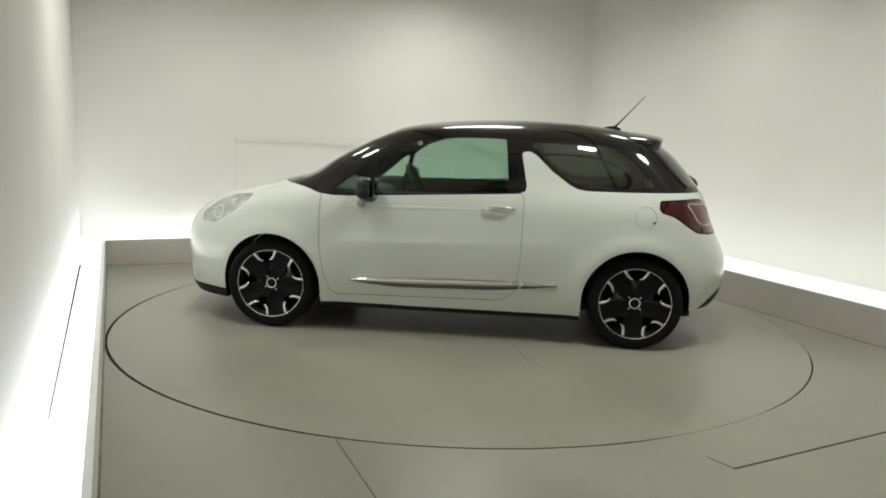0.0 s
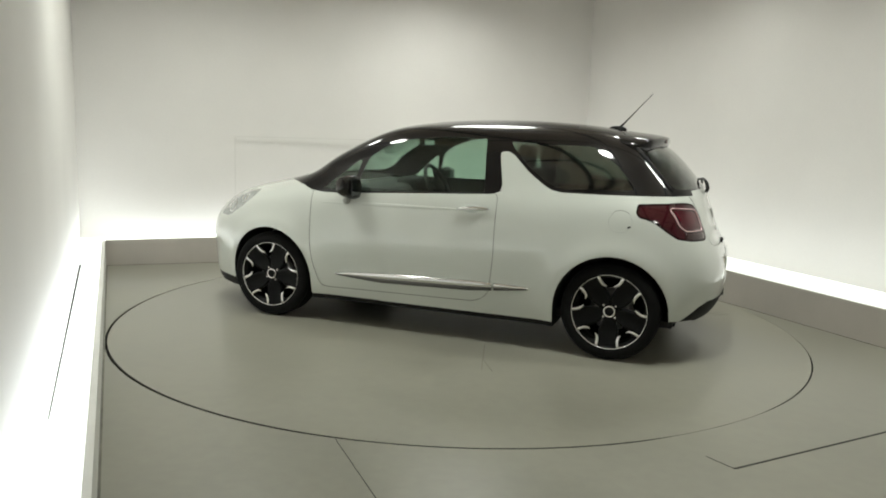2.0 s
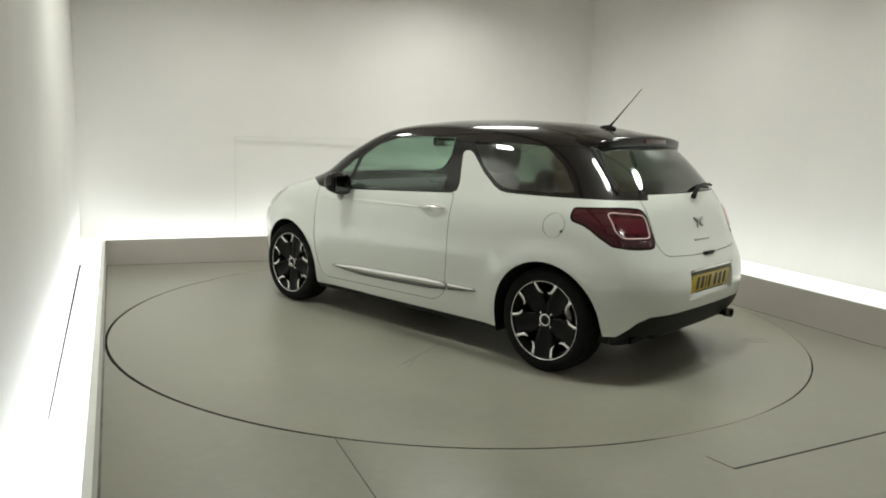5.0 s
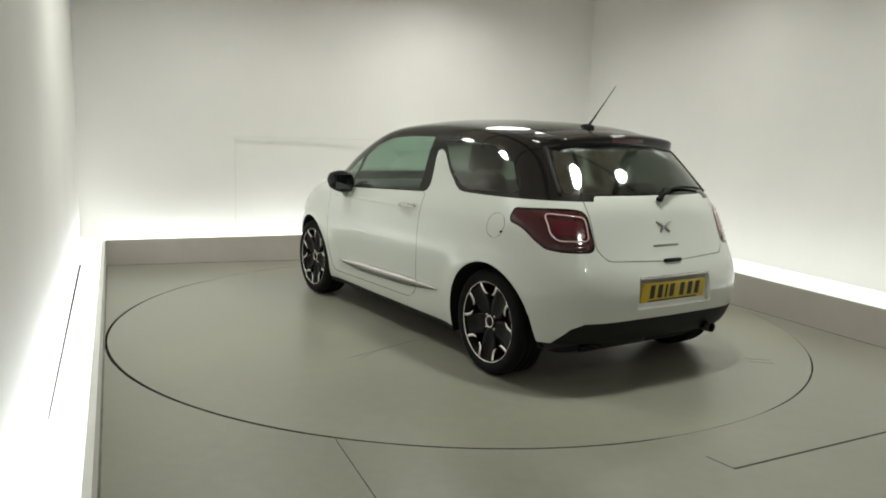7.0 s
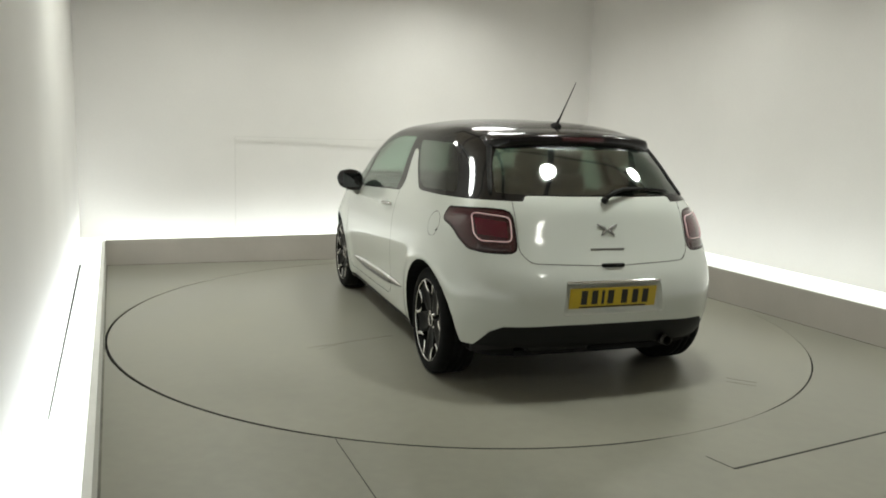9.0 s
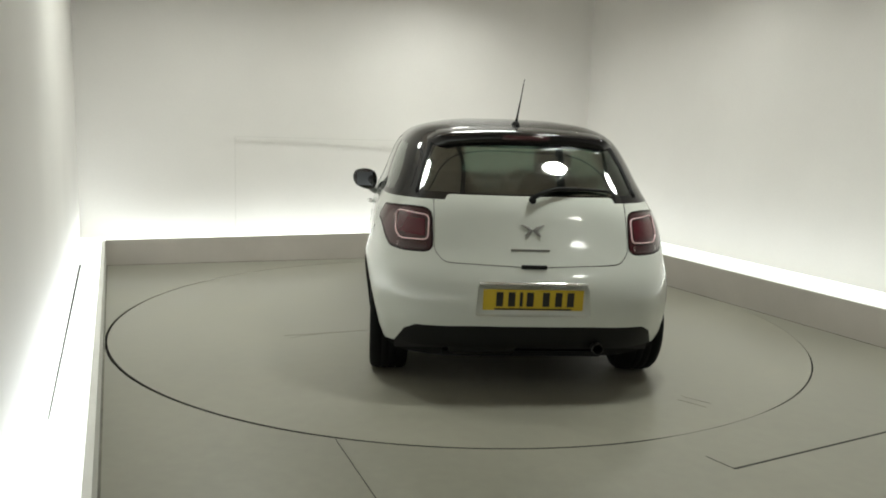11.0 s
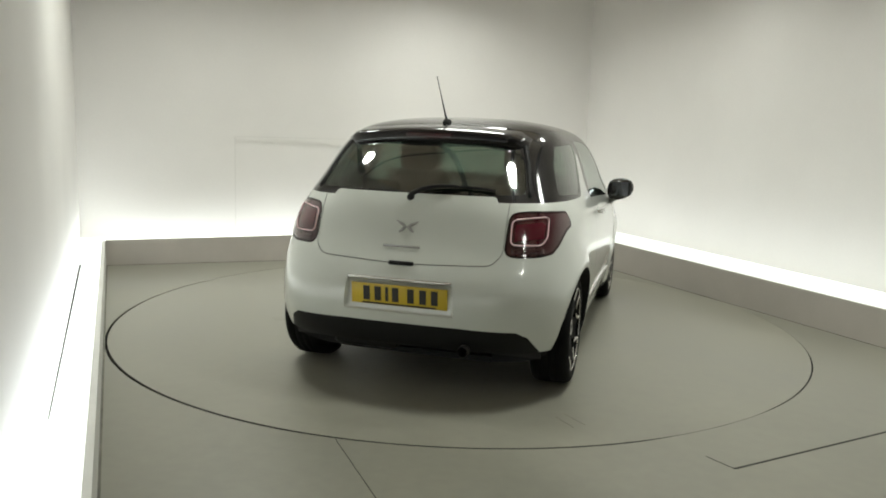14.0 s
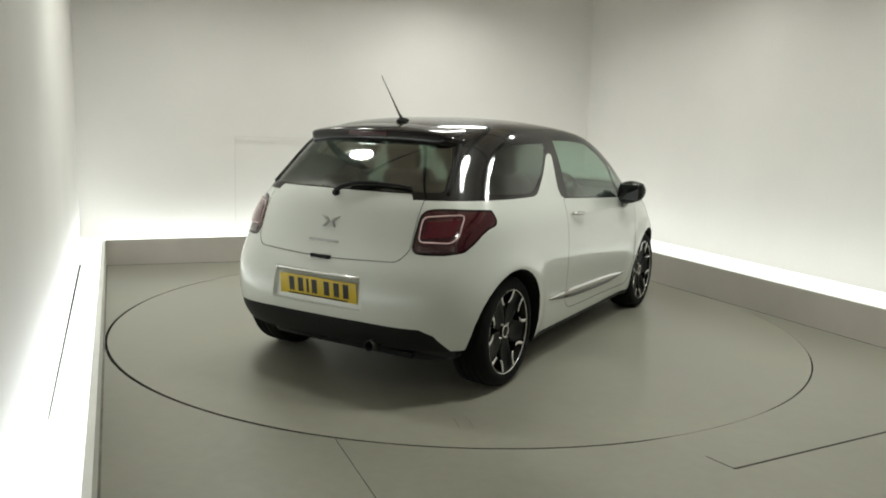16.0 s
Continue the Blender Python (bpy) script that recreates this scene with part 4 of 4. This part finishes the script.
    for y in (0.175, 0.113, 0.064, 0.018, -0.065, -0.130, -0.192):
        w = 0.008 if abs(y - 0.064) < 0.001 else 0.018
        for dz0, dz1 in ((-0.034, 0.042),):
            b = box_bm(-0.0052, -0.0035, y - w, y + w, dz0, dz1)
            b.transform(P)
            part("character_bar", b, M_BAR, pl, smooth=False)
    # dark strip along the plate's foot, its shadow painted in
    b = box_bm(-0.0052, -0.0035, -0.20, 0.20, -0.0525, -0.044)
    b.transform(P)
    part("plate_foot_shade", b, M_BAR, pl, smooth=False)
    back = box_bm(-1.850, -1.80, -0.20, 0.20, 0.51, 0.58)
    part("plate_bracket", back, M_TRIM, car, smooth=False)
    # spoiler
    bm = bmesh.new()
    rows = []
    n = 31
    for i in range(n):
        t = -1 + 2 * i / (n - 1)
        y = 0.53 * t
        fwd = 0.085 * t * t + 0.07 * max(0.0, abs(t) - 0.86) / 0.14
        dz = -0.032 * t * t - 0.018 * max(0.0, abs(t) - 0.86) / 0.14
        prof = [(-1.10, 1.428), (-1.22, 1.418), (-1.34, 1.404), (-1.412, 1.392), (-1.432, 1.384), (-1.436, 1.374), (-1.431, 1.332), (-1.42, 1.321), (-1.36, 1.314), (-1.30, 1.335), (-1.10, 1.395)]
        rows.append([bm.verts.new((x + fwd, y, z + dz)) for x, z in prof])
    m = len(rows[0])
    for a, b in zip(rows, rows[1:]):
        for k in range(m):
            bm.faces.new((a[k], a[(k + 1) % m], b[(k + 1) % m], b[k]))
    bm.faces.new(rows[0])
    bm.faces.new(rows[-1][::-1])
    bmesh.ops.recalc_face_normals(bm, faces=bm.faces[:])
    sp = part("spoiler", bm, M_BLACK, car, "gloss black roof spoiler")
    hl = box_bm(-1.4375, -1.42, -0.13, 0.13, 1.346, 1.370, 0.003)
    part("brake_light", hl, M_DARKRED, sp, "dark red high brake light")
    # fins from the spoiler's ends down both sides of the glass
    for sy in (1, -1):
        pts, nrm = zip(*[on_rear(sy * (0.500 + 0.095 * (i / 12) ** 0.75), 1.330 - 0.270 * i / 12) for i in range(13)])
        part("glass_fin", ribbon(list(pts), list(nrm), [0.017 - 0.006 * i / 12 for i in range(13)], 0.010), M_TRIM, car, "black fin beside the rear glass")
    # aerial
    aer = new("aerial", None)
    aer.parent = car
    aer["label"] = "black roof aerial slanting back"
    foot = bmesh.new()
    bmesh.ops.create_uvsphere(foot, u_segments=16, v_segments=10, radius=1.0)
    foot.transform(Matrix.Translation((-1.085, 0, 1.432)) @ Matrix.Diagonal((0.065, 0.022, 0.024, 1)))
    part("foot", foot, M_TRIM, aer)
    part("rod", sweep([(-1.095, 0, 1.442), (-1.135, 0, 1.482), (-1.22, 0, 1.578), (-1.312, 0, 1.682)], [0.010, 0.0055, 0.003, 0.002], 8), M_TRIM, aer)
    # keyhole mark by the fuel flap
    p, nn = on_side(-1.315, 0.842, 1)
    k = box_bm(-0.012, 0.012, -0.002, 0.002, -0.005, 0.005, 0.001)
    k.transform(Matrix.Translation(p) @ Matrix.Rotation(radians(35), 4, "Y"))
    part("flap_notch", k, M_TRIM, PARTS["fuel_flap"])


build_rear(CAR)


def rounded_block(x0, x1, y0, y1, z0, z1, r, m=None):
    return box_bm(x0, x1, y0, y1, z0, z1, r, 4, m)


def build_interior(car):
    rows = hermite_rows(SEC, 84)
    low = [r for r in rows if 0.24 < r[0] < 0.985]
    bm = shell_bm(low, 90, inset=0.045, cap=False)
    gone = []
    for f in bm.faces:
        c = f.calc_center_median()
        if (abs(abs(c.x) - WB) < 0.42 and c.z < 0.72) or c.x > 1.0 or c.x < -1.62:
            gone.append(f)
    bmesh.ops.delete(bm, geom=gone, context="FACES")
    part("inner_trim", bm, M_SEAT, car, "dark grey inner door and side trim")
    up = [r for r in rows if 1.385 < r[0]]
    part("headlining", shell_bm(up, 90, inset=0.02), M_LINING, car, "grey cloth headlining").location = (0, 0, -0.022)
    fl = box_bm(-1.60, 0.98, -0.70, 0.70, 0.22, 0.26)
    part("cabin_floor", fl, M_SEAT, car, "dark cabin carpet", smooth=False)
    shelf = box_bm(-1.56, -1.12, -0.56, 0.56, 0.93, 0.955, 0.008)
    part("parcel_shelf", shelf, M_SEAT, car, "dark parcel shelf")
    part("boot_panel", box_bm(-1.60, -1.57, -0.50, 0.50, 0.55, 1.0, 0.012), M_SEAT, car, "dark tailgate lining")
    # unseen panel added to stop light falling through the boot to the ground
    part("boot_floor_blocker", box_bm(-1.80, -1.58, -0.54, 0.54, 0.415, 0.435, 0.004), M_SEAT, car, "dark boot floor panel added to block light through the rear glass", smooth=False)
    # dashboard
    dash = rounded_block(0.55, 1.02, -0.70, 0.70, 0.66, 0.95, 0.07)
    for v in dash.verts:
        if v.co.x > 0.8 and v.co.z > 0.8:
            v.co.z += 0.02
    part("dashboard", dash, M_SEAT, car, "dark soft-touch dashboard")
    hood = rounded_block(0.52, 0.72, -0.52, -0.20, 0.86, 1.0, 0.05)
    part("instrument_hood", hood, M_SEAT, car)
    # steering wheel, right-hand drive
    sw = new("steering_wheel", None)
    sw.parent = car
    sw.matrix_local = pose(0.40, -0.36, 0.93, 0, -62, 0)
    ring = lathe([(0.185 + 0.016 * math.cos(a), 0.016 * math.sin(a)) for a in np.linspace(0, 2 * math.pi, 13)[:-1]], 48, "Z", closed=True)
    part("rim", ring, M_TRIM, sw)
    part("hub", lathe([(0.0, 0.03), (0.06, 0.025), (0.075, 0.0), (0.06, -0.04), (0.0, -0.05)], 24, "Z"), M_TRIM, sw)
    for a in (0, 120, 240):
        sp = box_bm(0.05, 0.18, -0.022, 0.022, -0.012, 0.004, 0.006)
        sp.transform(Matrix.Rotation(radians(a + 90), 4, "Z"))
        part("spoke", sp, M_TRIM, sw)
    # seats
    for sy in (1, -1):
        seat = new("front_seat", None)
        seat.parent = car
        seat.matrix_local = pose(-0.12, sy * 0.36, 0.26)
        part("cushion", rounded_block(-0.18, 0.36, -0.25, 0.25, 0.06, 0.30, 0.07), M_SEAT, seat)
        back = rounded_block(-0.07, 0.09, -0.24, 0.24, 0.0, 0.66, 0.065)
        for v in back.verts:
            v.co.y *= 1.0 - 0.22 * max(0.0, v.co.z - 0.3) / 0.36
        back.transform(pose(-0.18, 0, 0.22, 0, -17, 0))
        part("backrest", back, M_SEAT, seat)
        hr = rounded_block(-0.05, 0.05, -0.125, 0.125, 0.0, 0.19, 0.045)
        hr.transform(pose(-0.395, 0, 0.86, 0, -12, 0))
        part("headrest", hr, M_SEAT, seat)
        for yy in (-0.06, 0.06):
            part("headrest_post", sweep([(-0.37, yy, 0.82), (-0.39, yy, 0.89)], 0.006, 6), M_CHROME, seat)
    bench = new("rear_bench", None)
    bench.parent = car
    part("cushion", rounded_block(-1.08, -0.60, -0.60, 0.60, 0.36, 0.56, 0.06), M_SEAT, bench)
    bb = rounded_block(-0.07, 0.08, -0.60, 0.60, 0.0, 0.52, 0.05)
    bb.transform(pose(-1.06, 0, 0.46, 0, -20, 0))
    part("backrest", bb, M_SEAT, bench)
    for yy in (0.34, -0.34):
        hr = rounded_block(-0.045, 0.045, -0.115, 0.115, 0.0, 0.13, 0.04)
        hr.transform(pose(-1.235, yy, 0.965, 0, -15, 0))
        part("headrest", hr, M_SEAT, bench)
    rm = rounded_block(-0.02, 0.02, -0.11, 0.11, -0.035, 0.035, 0.018)
    rm.transform(pose(0.36, 0, 1.30))
    inside_mirror = part("rear_view_mirror", rm, M_TRIM, car, "black inside mirror")
    rg = rounded_block(-0.004, 0.003, -0.098, 0.098, -0.027, 0.027, 0.0025)
    rg.transform(pose(0.339, 0, 1.30))
    part("mirror_glass", rg, M_MIRROR_IN, inside_mirror, "inside mirror glass")
    part("mirror_stem", sweep([(0.37, 0, 1.33), (0.43, 0, 1.375)], 0.012, 8), M_TRIM, inside_mirror)


build_interior(CAR)


# ---- what moves ----
SPIN0, SPIN, CAR_X, CAR_Y = 174.789, -7.1252, 0.0073, -0.1817


def motions():
    car_rows, disc_rows = [], []
    for k in range(0, 17):
        t = float(k)
        a = SPIN0 + SPIN * t
        m = pose(0, 0, 0, 0, 0, a)
        disc_rows.append((t, m))
        car_rows.append((t, m @ pose(CAR_X, CAR_Y, 0) @ pose(-1.75, 0, 0, 0, 0, -0.35) @ pose(1.75, 0, 0)))
    walk(CAR, car_rows)
    walk(TURNTABLE, disc_rows)


motions()
